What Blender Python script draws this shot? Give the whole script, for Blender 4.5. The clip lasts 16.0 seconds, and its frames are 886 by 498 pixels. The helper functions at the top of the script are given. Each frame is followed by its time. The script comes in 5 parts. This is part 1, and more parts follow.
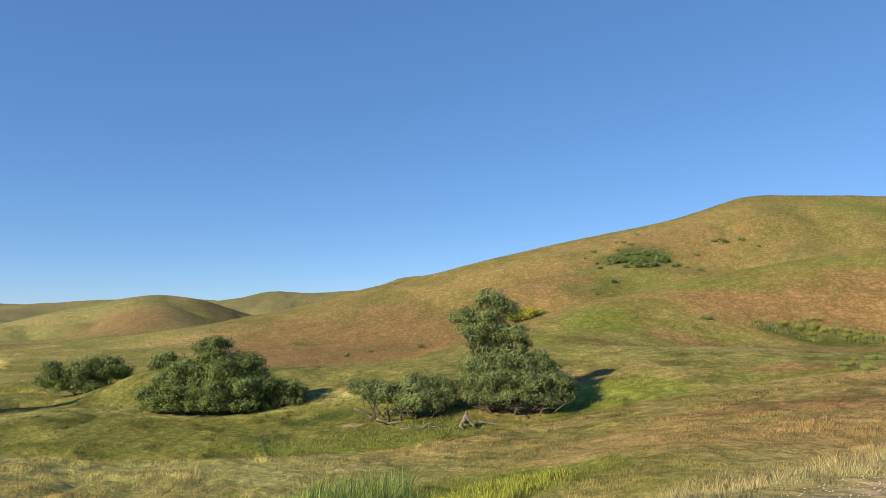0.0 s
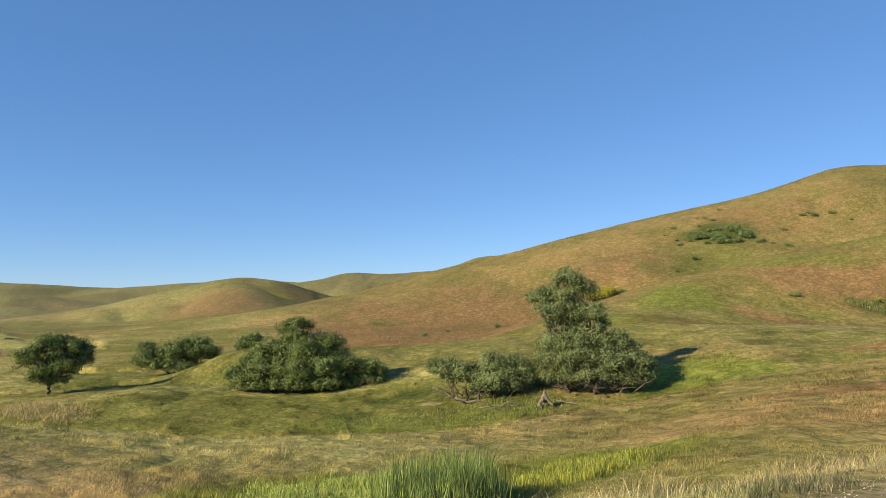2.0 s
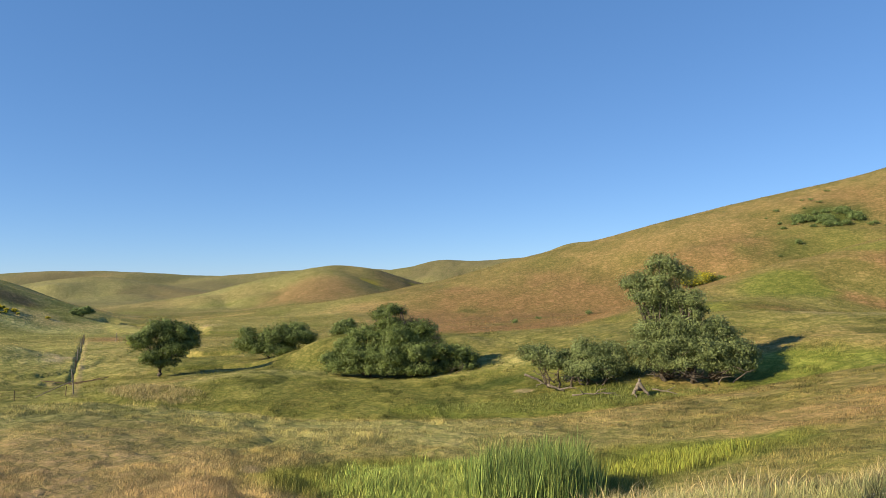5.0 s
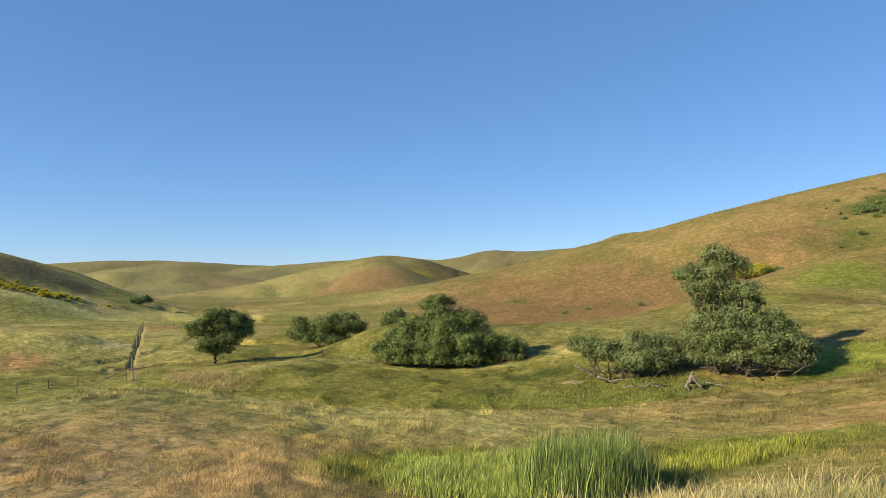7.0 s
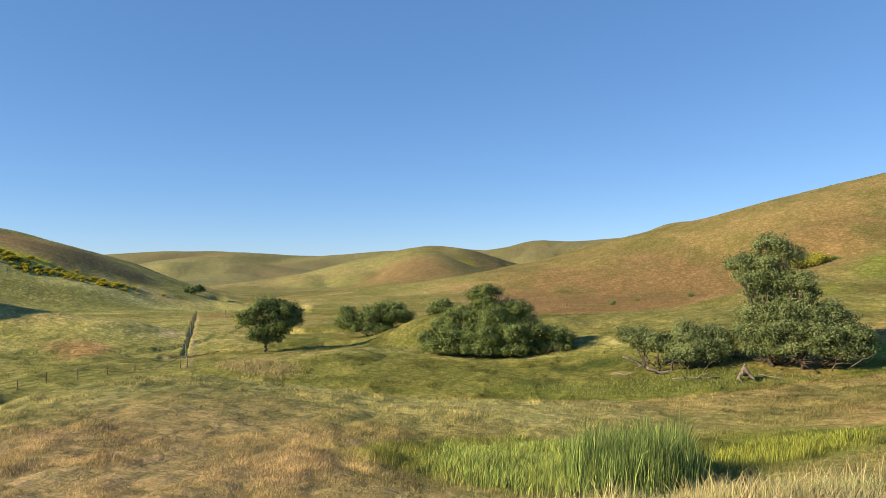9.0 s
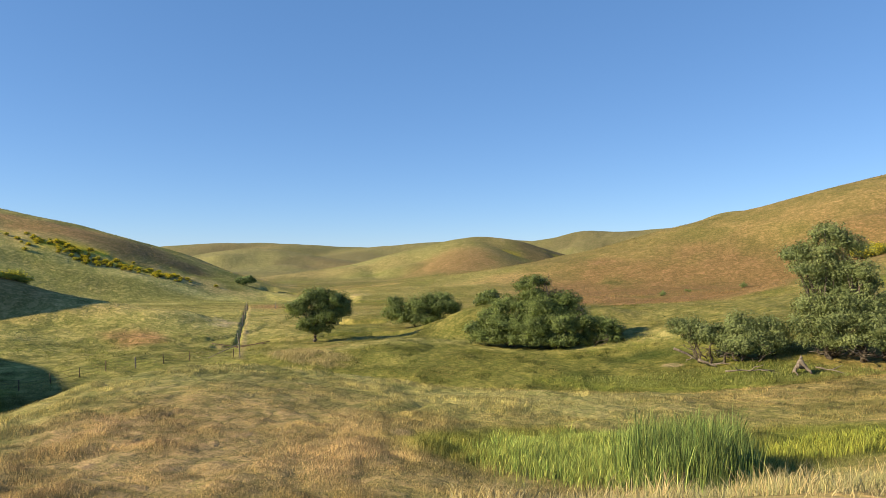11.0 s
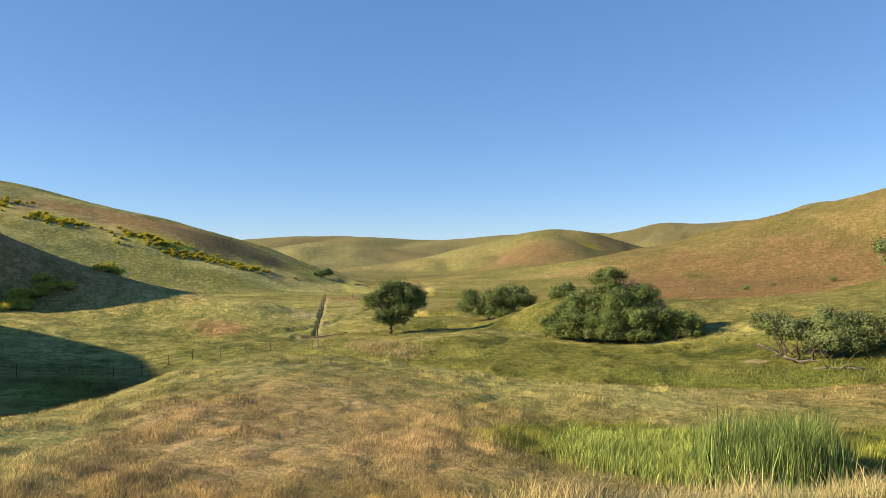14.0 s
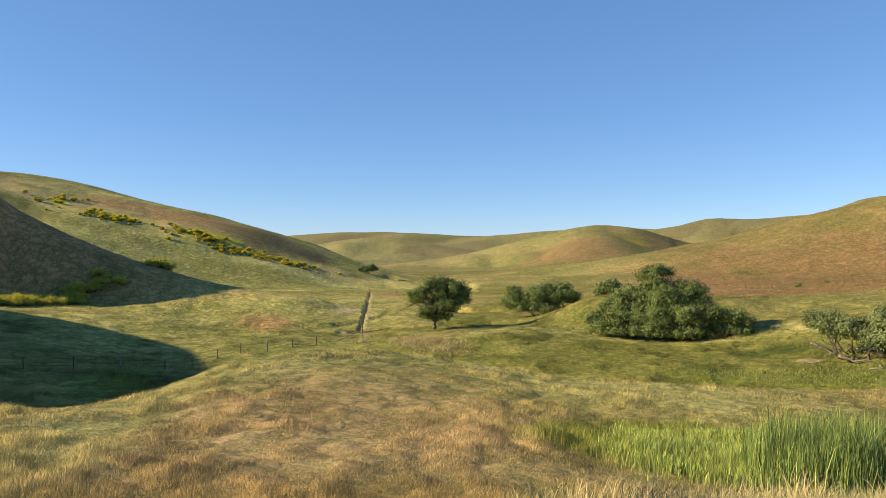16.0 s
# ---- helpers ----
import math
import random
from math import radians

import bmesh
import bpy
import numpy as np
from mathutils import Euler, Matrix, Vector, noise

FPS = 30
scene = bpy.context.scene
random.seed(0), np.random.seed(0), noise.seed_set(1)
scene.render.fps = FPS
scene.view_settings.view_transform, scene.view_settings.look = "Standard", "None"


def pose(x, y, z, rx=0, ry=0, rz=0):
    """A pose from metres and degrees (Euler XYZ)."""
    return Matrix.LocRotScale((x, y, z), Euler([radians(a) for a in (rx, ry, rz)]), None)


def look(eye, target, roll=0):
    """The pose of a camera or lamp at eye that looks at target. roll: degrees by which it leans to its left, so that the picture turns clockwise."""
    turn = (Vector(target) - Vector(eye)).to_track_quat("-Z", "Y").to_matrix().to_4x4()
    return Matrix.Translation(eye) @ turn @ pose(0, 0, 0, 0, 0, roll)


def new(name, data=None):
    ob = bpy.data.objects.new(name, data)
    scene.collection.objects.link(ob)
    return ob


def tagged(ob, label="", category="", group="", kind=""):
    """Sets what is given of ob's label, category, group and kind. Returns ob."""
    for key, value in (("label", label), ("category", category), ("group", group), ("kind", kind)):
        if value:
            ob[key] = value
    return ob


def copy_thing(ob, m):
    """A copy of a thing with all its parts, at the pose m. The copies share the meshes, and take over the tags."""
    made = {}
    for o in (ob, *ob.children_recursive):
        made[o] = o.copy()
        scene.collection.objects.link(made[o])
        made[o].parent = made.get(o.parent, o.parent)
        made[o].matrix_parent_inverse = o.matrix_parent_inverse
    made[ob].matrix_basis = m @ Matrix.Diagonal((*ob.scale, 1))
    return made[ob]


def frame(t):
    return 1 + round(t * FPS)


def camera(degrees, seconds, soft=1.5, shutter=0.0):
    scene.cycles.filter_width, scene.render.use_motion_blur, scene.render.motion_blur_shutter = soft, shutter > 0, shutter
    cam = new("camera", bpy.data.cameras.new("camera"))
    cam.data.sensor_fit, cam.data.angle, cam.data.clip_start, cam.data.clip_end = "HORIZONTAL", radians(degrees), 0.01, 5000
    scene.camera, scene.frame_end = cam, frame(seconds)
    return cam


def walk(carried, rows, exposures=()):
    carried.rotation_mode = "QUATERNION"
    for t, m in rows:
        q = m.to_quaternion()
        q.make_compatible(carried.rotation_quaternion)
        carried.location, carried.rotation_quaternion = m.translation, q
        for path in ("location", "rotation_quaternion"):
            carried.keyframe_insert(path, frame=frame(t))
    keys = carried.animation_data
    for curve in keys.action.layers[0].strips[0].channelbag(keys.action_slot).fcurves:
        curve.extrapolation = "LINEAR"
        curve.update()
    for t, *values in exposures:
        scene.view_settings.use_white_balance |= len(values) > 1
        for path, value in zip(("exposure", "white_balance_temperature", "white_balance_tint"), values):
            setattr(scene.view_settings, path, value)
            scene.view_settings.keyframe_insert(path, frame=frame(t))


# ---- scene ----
# The viewer stands on a dirt road on a low embankment and pans left by about 33 degrees.
cam = camera(61.5, 16.0, soft=0.7)
EYE = 8.0
ROWS = [
    (0.0, 0.000, 0.000, 0.000, 0.00, 5.72, -0.35),
    (0.5, -0.010, -0.015, -0.002, 1.49, 5.22, -0.27),
    (1.0, -0.022, -0.031, -0.002, 2.92, 4.80, -0.13),
    (1.5, -0.036, -0.046, 0.001, 4.35, 4.46, -0.03),
    (2.0, -0.050, -0.061, 0.002, 5.81, 4.16, 0.11),
    (2.5, -0.060, -0.072, 0.000, 7.23, 3.89, 0.24),
    (3.0, -0.065, -0.080, -0.004, 8.55, 3.67, 0.34),
    (3.5, -0.071, -0.085, -0.004, 9.76, 3.53, 0.39),
    (4.0, -0.078, -0.088, -0.002, 10.80, 3.44, 0.37),
    (6.5, -0.133, -0.103, 0.001, 15.50, 2.62, -0.02),
    (7.0, -0.140, -0.106, 0.001, 16.44, 2.44, -0.03),
    (7.5, -0.144, -0.108, -0.001, 17.39, 2.24, 0.01),
    (8.0, -0.146, -0.111, -0.005, 18.30, 2.07, -0.00),
    (8.5, -0.147, -0.115, -0.010, 19.16, 1.88, -0.02),
    (9.0, -0.149, -0.119, -0.015, 20.01, 1.68, -0.04),
    (11.5, -0.179, -0.136, -0.033, 24.58, 0.82, 0.08),
    (12.0, -0.184, -0.141, -0.036, 25.58, 0.70, 0.06),
    (12.5, -0.187, -0.147, -0.037, 26.57, 0.60, 0.07),
    (13.0, -0.190, -0.155, -0.037, 27.52, 0.53, 0.05),
    (13.5, -0.191, -0.165, -0.036, 28.40, 0.49, 0.06),
    (14.0, -0.192, -0.174, -0.035, 29.30, 0.44, 0.06),
    (14.5, -0.193, -0.182, -0.033, 30.15, 0.39, 0.03),
    (15.0, -0.196, -0.187, -0.031, 31.00, 0.31, 0.01),
    (15.5, -0.199, -0.191, -0.027, 31.85, 0.22, 0.02),
    (16.0, -0.204, -0.194, -0.023, 32.66, 0.13, -0.00),
]
walk(cam, [(t, pose(x, y, EYE + z, 90 + pitch, roll, yaw)) for t, x, y, z, yaw, pitch, roll in ROWS],
     exposures=[(0.0, 0.27, 6150, 10), (7.0, 0.37, 6300, 10), (16.0, 0.48, 6600, 11)])

# ---- daylight: low morning sun from the left, clear sky ----
SUN_AZ, SUN_EL = 129.0, 25.0      # degrees to the left of straight ahead, and above the horizon
world = bpy.data.worlds.new("sky")
scene.world = world
world.use_nodes = True
wn = world.node_tree
sky = wn.nodes.new("ShaderNodeTexSky")
sky.sky_type = "NISHITA"
sky.sun_disc = False
sky.sun_elevation = radians(SUN_EL)
sky.sun_rotation = radians(-SUN_AZ)
sky.altitude, sky.air_density, sky.dust_density, sky.ozone_density = 700, 0.78, 0.05, 3.5
back = wn.nodes["Background"]
back.inputs["Strength"].default_value = 0.12
# clear dry air: the sky keeps its blue down to the hills
blue = wn.nodes.new("ShaderNodeMix")
blue.data_type = "RGBA"
blue.inputs["Factor"].default_value = 0.40
wn.links.new(sky.outputs[0], blue.inputs["A"])
blue.inputs["B"].default_value = (0.66, 1.98, 4.5, 1.0)
wn.links.new(blue.outputs["Result"], back.inputs["Color"])
sun_light = bpy.data.lights.new("sun", "SUN")
sun_light.energy, sun_light.angle, sun_light.color = 6.8, radians(0.53), (1.0, 0.84, 0.55)
sun = new("sun", sun_light)
_a, _e = radians(SUN_AZ), radians(SUN_EL)
SUN_WAY = Vector((-math.sin(_a) * math.cos(_e), math.cos(_a) * math.cos(_e), math.sin(_e)))
sun.matrix_world = look((0, 0, 300), Vector((0, 0, 300)) - SUN_WAY)

# ---- materials ----
def material(name, rough=0.9):
    m = bpy.data.materials.new(name)
    m.use_nodes = True
    b = m.node_tree.nodes["Principled BSDF"]
    b.inputs["Roughness"].default_value = rough
    b.inputs["Specular IOR Level"].default_value = 0.2
    return m, m.node_tree, b


def add(nt, kind, **values):
    n = nt.nodes.new("ShaderNode" + kind)
    for k, v in values.items():
        n.inputs[k.replace("_", " ")].default_value = v
    return n


def mix(nt, factor, a, b, how="MIX"):
    n = nt.nodes.new("ShaderNodeMix")
    n.data_type, n.blend_type = "RGBA", how
    for socket, v in ((n.inputs["Factor"], factor), (n.inputs["A"], a), (n.inputs["B"], b)):
        if isinstance(v, (int, float)):
            socket.default_value = v
        elif isinstance(v, tuple):
            socket.default_value = (*v, 1.0)
        else:
            nt.links.new(v, socket)
    return n.outputs["Result"]


def ramp(nt, value, lo, hi, a=0.0, b=1.0):
    n = nt.nodes.new("ShaderNodeMapRange")
    nt.links.new(value, n.inputs["Value"])
    for k, v in zip(("From Min", "From Max", "To Min", "To Max"), (lo, hi, a, b)):
        n.inputs[k].default_value = v
    return n.outputs["Result"]


def noise_of(nt, vector, scale, detail=3.0):
    n = add(nt, "TexNoise", Scale=scale, Detail=detail, Roughness=0.6)
    nt.links.new(vector, n.inputs["Vector"])
    return n.outputs["Fac"]

# ---- the lie of the land ----
# Valley and crest lines, in metres from the viewer's stand, nearest first.
POND_LINE = [(14.1, 14.1, 4.8), (10.3, 17.1, 4.3), (6.8, 20.9, 4.2), (2.9, 20.8, 3.4), (-0.0, 19.5, 2.7), (-3.7, 17.6, 2.6), (-7.5, 18.5, 2.6), (-11.2, 19.5, 2.8), (-12.9, 15.3, 3.0), (-16.4, 11.5, 3.1), (-18.0, 8.8, 3.3), (-19.7, 3.5, 3.6)]
EDGE_LINE = [(35.4, 35.4, 6.0), (23.9, 40.5, 5.8), (13.4, 43.0, 4.0), (6.7, 41.5, 2.7), (2.8, 37.9, 2.5), (-2.1, 34.9, 2.2), (-7.7, 31.9, 2.2), (-14.1, 31.9, 2.1), (-19.1, 32.8, 2.3), (-23.9, 32.0, 2.6), (-26.1, 30.9, 2.8), (-27.0, 26.8, 2.8), (-27.3, 23.5, 2.7), (-26.5, 19.7, 2.4), (-24.3, 16.8, 2.5), (-22.7, 12.8, 2.9), (-22.6, 11.0, 3.2), (-24.9, 2.2, 3.4)]
TROUGH_LINE = [(41.0, 41.0, 6.0), (27.3, 45.4, 5.2), (15.5, 47.6, 3.6), (8.2, 46.8, 2.1), (3.2, 45.9, 1.7), (-0.0, 42.5, 1.3), (-4.2, 40.1, 0.7), (-13.4, 36.9, 0.2), (-21.2, 36.8, 0.1), (-28.0, 33.3, 0.1), (-32.2, 27.0, 0.3), (-32.6, 20.4, 0.7), (-36.0, 17.5, 1.1), (-39.8, 3.5, 3.0)]
BENCH_LINE = [(46.7, 46.7, 6.2), (30.0, 50.8, 5.9), (19.3, 53.6, 4.9), (13.0, 54.5, 4.5), (9.2, 53.2, 3.4), (0.7, 56.0, 3.9), (-7.2, 59.6, 2.7), (-11.1, 59.0, 2.1), (-13.1, 56.4, 1.7), (-17.0, 54.3, 1.3), (-24.0, 54.9, 1.7), (-28.0, 53.0, 1.9), (-31.8, 47.2, 1.3), (-38.6, 45.9, 0.9), (-44.0, 40.8, 1.0), (-46.8, 34.3, 0.7), (-51.8, 26.4, 1.9), (-57.8, 5.1, 4.0)]
TERRACE_LINE = [(50.9, 50.9, 6.0), (33.6, 56.8, 6.1), (24.3, 62.4, 6.3), (16.3, 66.0, 6.1), (12.1, 71.0, 6.3), (3.7, 72.9, 5.2), (-6.9, 74.7, 4.1), (-16.8, 74.1, 3.6), (-29.6, 80.6, 2.5), (-47.7, 73.9, 1.7), (-55.5, 68.3, 1.6), (-65.0, 56.3, 2.0), (-71.3, 36.4, 2.9), (-79.7, 7.0, 6.0)]
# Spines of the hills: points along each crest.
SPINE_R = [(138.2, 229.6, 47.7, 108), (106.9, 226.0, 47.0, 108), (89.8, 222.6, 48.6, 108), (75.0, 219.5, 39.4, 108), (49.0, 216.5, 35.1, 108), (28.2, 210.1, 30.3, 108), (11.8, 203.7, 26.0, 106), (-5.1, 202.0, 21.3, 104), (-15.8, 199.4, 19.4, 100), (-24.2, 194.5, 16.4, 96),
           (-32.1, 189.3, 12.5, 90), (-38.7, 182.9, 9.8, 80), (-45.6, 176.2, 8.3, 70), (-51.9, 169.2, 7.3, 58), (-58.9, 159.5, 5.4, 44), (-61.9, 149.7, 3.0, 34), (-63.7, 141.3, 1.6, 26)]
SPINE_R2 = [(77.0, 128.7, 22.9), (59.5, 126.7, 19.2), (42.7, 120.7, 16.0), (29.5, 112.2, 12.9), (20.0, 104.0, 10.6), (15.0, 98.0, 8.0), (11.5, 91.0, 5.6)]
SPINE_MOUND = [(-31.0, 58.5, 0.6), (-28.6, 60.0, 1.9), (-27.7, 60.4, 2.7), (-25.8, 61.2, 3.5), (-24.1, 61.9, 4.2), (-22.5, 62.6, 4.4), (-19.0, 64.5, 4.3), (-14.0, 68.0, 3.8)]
# first six points lie out of view, shaped to cast the left-hand shadows
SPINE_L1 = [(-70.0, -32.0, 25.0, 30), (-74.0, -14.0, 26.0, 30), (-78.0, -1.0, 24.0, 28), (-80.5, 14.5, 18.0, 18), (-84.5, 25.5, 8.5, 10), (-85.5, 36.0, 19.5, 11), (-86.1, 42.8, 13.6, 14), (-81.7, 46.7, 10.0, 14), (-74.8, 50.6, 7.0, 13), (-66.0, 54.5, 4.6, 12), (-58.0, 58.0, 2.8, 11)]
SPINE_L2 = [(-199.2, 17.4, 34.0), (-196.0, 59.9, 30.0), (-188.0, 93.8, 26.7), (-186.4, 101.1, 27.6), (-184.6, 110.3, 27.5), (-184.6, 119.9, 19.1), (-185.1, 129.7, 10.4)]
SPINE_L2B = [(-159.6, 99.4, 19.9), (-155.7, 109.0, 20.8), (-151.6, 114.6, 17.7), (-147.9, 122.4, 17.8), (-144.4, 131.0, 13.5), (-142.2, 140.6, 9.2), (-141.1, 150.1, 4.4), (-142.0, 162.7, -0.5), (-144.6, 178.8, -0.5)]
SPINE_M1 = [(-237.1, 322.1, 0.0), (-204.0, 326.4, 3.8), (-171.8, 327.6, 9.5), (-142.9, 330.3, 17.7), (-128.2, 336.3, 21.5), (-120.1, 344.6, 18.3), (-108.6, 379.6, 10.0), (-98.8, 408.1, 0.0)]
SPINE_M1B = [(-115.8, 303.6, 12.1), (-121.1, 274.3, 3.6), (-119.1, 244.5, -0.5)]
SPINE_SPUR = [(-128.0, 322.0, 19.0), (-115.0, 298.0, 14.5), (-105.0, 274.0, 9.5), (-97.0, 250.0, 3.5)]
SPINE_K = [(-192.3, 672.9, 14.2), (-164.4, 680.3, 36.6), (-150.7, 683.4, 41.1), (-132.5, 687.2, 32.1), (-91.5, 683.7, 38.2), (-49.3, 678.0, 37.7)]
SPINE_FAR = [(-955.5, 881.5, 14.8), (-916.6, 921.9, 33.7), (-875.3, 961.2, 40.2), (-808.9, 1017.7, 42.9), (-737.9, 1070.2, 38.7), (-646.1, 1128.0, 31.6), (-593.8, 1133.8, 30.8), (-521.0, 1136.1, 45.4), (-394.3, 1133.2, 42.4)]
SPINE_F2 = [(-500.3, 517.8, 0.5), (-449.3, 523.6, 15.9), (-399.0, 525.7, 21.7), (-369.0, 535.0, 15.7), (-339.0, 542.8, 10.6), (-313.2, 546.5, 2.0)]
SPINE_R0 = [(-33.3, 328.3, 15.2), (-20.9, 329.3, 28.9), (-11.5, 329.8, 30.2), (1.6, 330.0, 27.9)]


def smooth_line(points, n=1400):
    """Distance and height of a line round the viewer, by angle to the left (degrees), softened."""
    p = np.array(points)
    az = np.degrees(np.arctan2(-p[:, 0], p[:, 1]))
    k = np.argsort(az)
    grid = np.linspace(-60, 100, n)
    w = np.exp(-0.5 * (np.arange(-40, 41) * (160 / n) / 1.3) ** 2)
    w /= w.sum()
    out = []
    for v in (np.hypot(p[:, 0], p[:, 1]), p[:, 2]):
        q = np.interp(grid, az[k], v[k])
        out.append(np.convolve(np.pad(q, 40, mode="edge"), w, "valid"))
    return grid, out[0], out[1]


NEAR_LINES = [smooth_line(p) for p in (POND_LINE, EDGE_LINE, TROUGH_LINE, BENCH_LINE, TERRACE_LINE)]


def lattice(ix, iy, seed):
    h = (ix.astype(np.int64) * 374761393 + iy.astype(np.int64) * 668265263 + seed * 1274126177) & 0x7FFFFFFF
    h = ((h ^ (h >> 13)) * 1274126177) & 0x7FFFFFFF
    return ((h ^ (h >> 16)) & 0xFFFF) / 32767.5 - 1.0


def value_noise(x, y, size, seed=0):
    """Smooth noise between -1 and 1 with cells of the given size in metres."""
    x, y = np.asarray(x) / size, np.asarray(y) / size
    ix, iy = np.floor(x), np.floor(y)
    fx, fy = x - ix, y - iy
    fx, fy = fx * fx * (3 - 2 * fx), fy * fy * (3 - 2 * fy)
    a, b = lattice(ix, iy, seed), lattice(ix + 1, iy, seed)
    c, d = lattice(ix, iy + 1, seed), lattice(ix + 1, iy + 1, seed)
    return (a + (b - a) * fx) * (1 - fy) + (c + (d - c) * fx) * fy


def fbm(x, y, size, seed=0, octaves=3):
    total, amp = 0.0, 1.0
    for k in range(octaves):
        total = total + amp * value_noise(x, y, size / 2 ** k, seed + 17 * k)
        amp *= 0.5
    return total / 1.75


def step(a, b, v):
    t = np.clip((v - a) / (b - a), 0, 1)
    return t * t * (3 - 2 * t)


def spine_points(points, n=14):
    """A rounded curve through the points of a spine."""
    p = np.array(points)
    q = np.vstack([2 * p[0] - p[1], p, 2 * p[-1] - p[-2]])
    out = []
    for i in range(1, len(q) - 2):
        t = np.linspace(0, 1, n, endpoint=False)[:, None]
        a, b, c, d = q[i - 1], q[i], q[i + 1], q[i + 2]
        out.append(0.5 * (2 * b + (c - a) * t + (2 * a - 5 * b + 4 * c - d) * t ** 2 + (3 * b - a - 3 * c + d) * t ** 3))
    out.append(p[-1:])
    return np.vstack(out)


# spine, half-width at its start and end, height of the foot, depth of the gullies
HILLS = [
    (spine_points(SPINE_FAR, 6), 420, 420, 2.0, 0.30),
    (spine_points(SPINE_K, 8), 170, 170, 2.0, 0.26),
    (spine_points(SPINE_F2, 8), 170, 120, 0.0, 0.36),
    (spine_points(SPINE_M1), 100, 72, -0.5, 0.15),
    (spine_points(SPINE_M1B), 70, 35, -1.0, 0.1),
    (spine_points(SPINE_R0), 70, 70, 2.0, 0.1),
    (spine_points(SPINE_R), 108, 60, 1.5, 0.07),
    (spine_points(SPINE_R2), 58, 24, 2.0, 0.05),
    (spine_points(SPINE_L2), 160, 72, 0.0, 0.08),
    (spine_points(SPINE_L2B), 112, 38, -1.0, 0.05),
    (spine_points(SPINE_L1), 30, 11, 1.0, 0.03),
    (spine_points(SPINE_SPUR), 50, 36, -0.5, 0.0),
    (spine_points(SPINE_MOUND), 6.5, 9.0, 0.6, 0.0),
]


def soft_max(a, b, k):
    h = np.clip(0.5 + 0.5 * (b - a) / k, 0, 1)
    return a + (b - a) * h + k * h * (1 - h)


def hill_height(x, y, points, w0, w1, foot, cut):
    best = np.full(x.shape, -50.0)
    n = len(points)
    lo, hi = points[:, :2].min(0) - 1.5 * max(w0, w1), points[:, :2].max(0) + 1.5 * max(w0, w1)
    m = (x > lo[0]) & (x < hi[0]) & (y > lo[1]) & (y < hi[1])
    xs, ys = x[m], y[m]
    if not len(xs):
        return best
    d = np.array([np.hypot(xs - p[0], ys - p[1]) for p in points])
    least = d.min(0)
    pull = np.exp(-(d - least) / (0.05 * (w0 + w1)))
    pull /= pull.sum(0)
    crest = (pull * points[:, 2][:, None]).sum(0)
    wide = points[:, 3] if points.shape[1] > 3 else np.linspace(w0, w1, n)
    w = (pull * wide[:, None]).sum(0)
    q = (least / w) ** 2
    p = np.where(q < 1, (1 - q) ** 2, -0.6 * (q - 1))
    b = foot + np.where(p > 0, crest - foot, 25.0) * p
    # gullies run down the flanks and spare crest and foot
    size = 0.32 * (w0 + w1) / 2
    gully = 1 - np.abs(fbm(xs, ys, size, 43, 2)) * 2.2
    b = b - cut * (crest - foot) * 4 * np.clip(p, 0, 1) * (1 - np.clip(p, 0, 1)) * np.clip(gully, 0, 1)
    best[m] = b
    return best


# ends, depth and half-width of each groove
GROOVES = [(-69.0, 87.0, -51.1, 63.7, 0.32, 0.24), (-51.1, 63.7, -43.7, 53.4, 0.36, 0.26), (-44.0, 51.5, -36.5, 57.2, 0.5, 1.0), (-36.5, 57.2, -27.0, 60.8, 0.8, 1.2), (-27.0, 60.8, -21.0, 64.0, 0.6, 1.2),
           (-45.5, 70.0, -41.0, 67.8, 1.7, 1.4), (-41.0, 67.8, -36.5, 69.6, 1.8, 1.5), (-36.5, 69.6, -32.5, 73.0, 1.0, 1.3), (-43.7, 53.4, -43.4, 51.5, 0.3, 0.6), (-70.0, 118.0, -96.0, 128.0, 1.2, 2.0), (-70.0, 118.0, -62.0, 104.0, 0.9, 1.6)]
ROAD_WAY = (0.825, 0.565)            # the road runs past the viewer along this way
VERGE = 4.70                        # metres from the viewer to the brink of the bank


def bank_distance(x, y):
    return -ROAD_WAY[1] * x + ROAD_WAY[0] * y


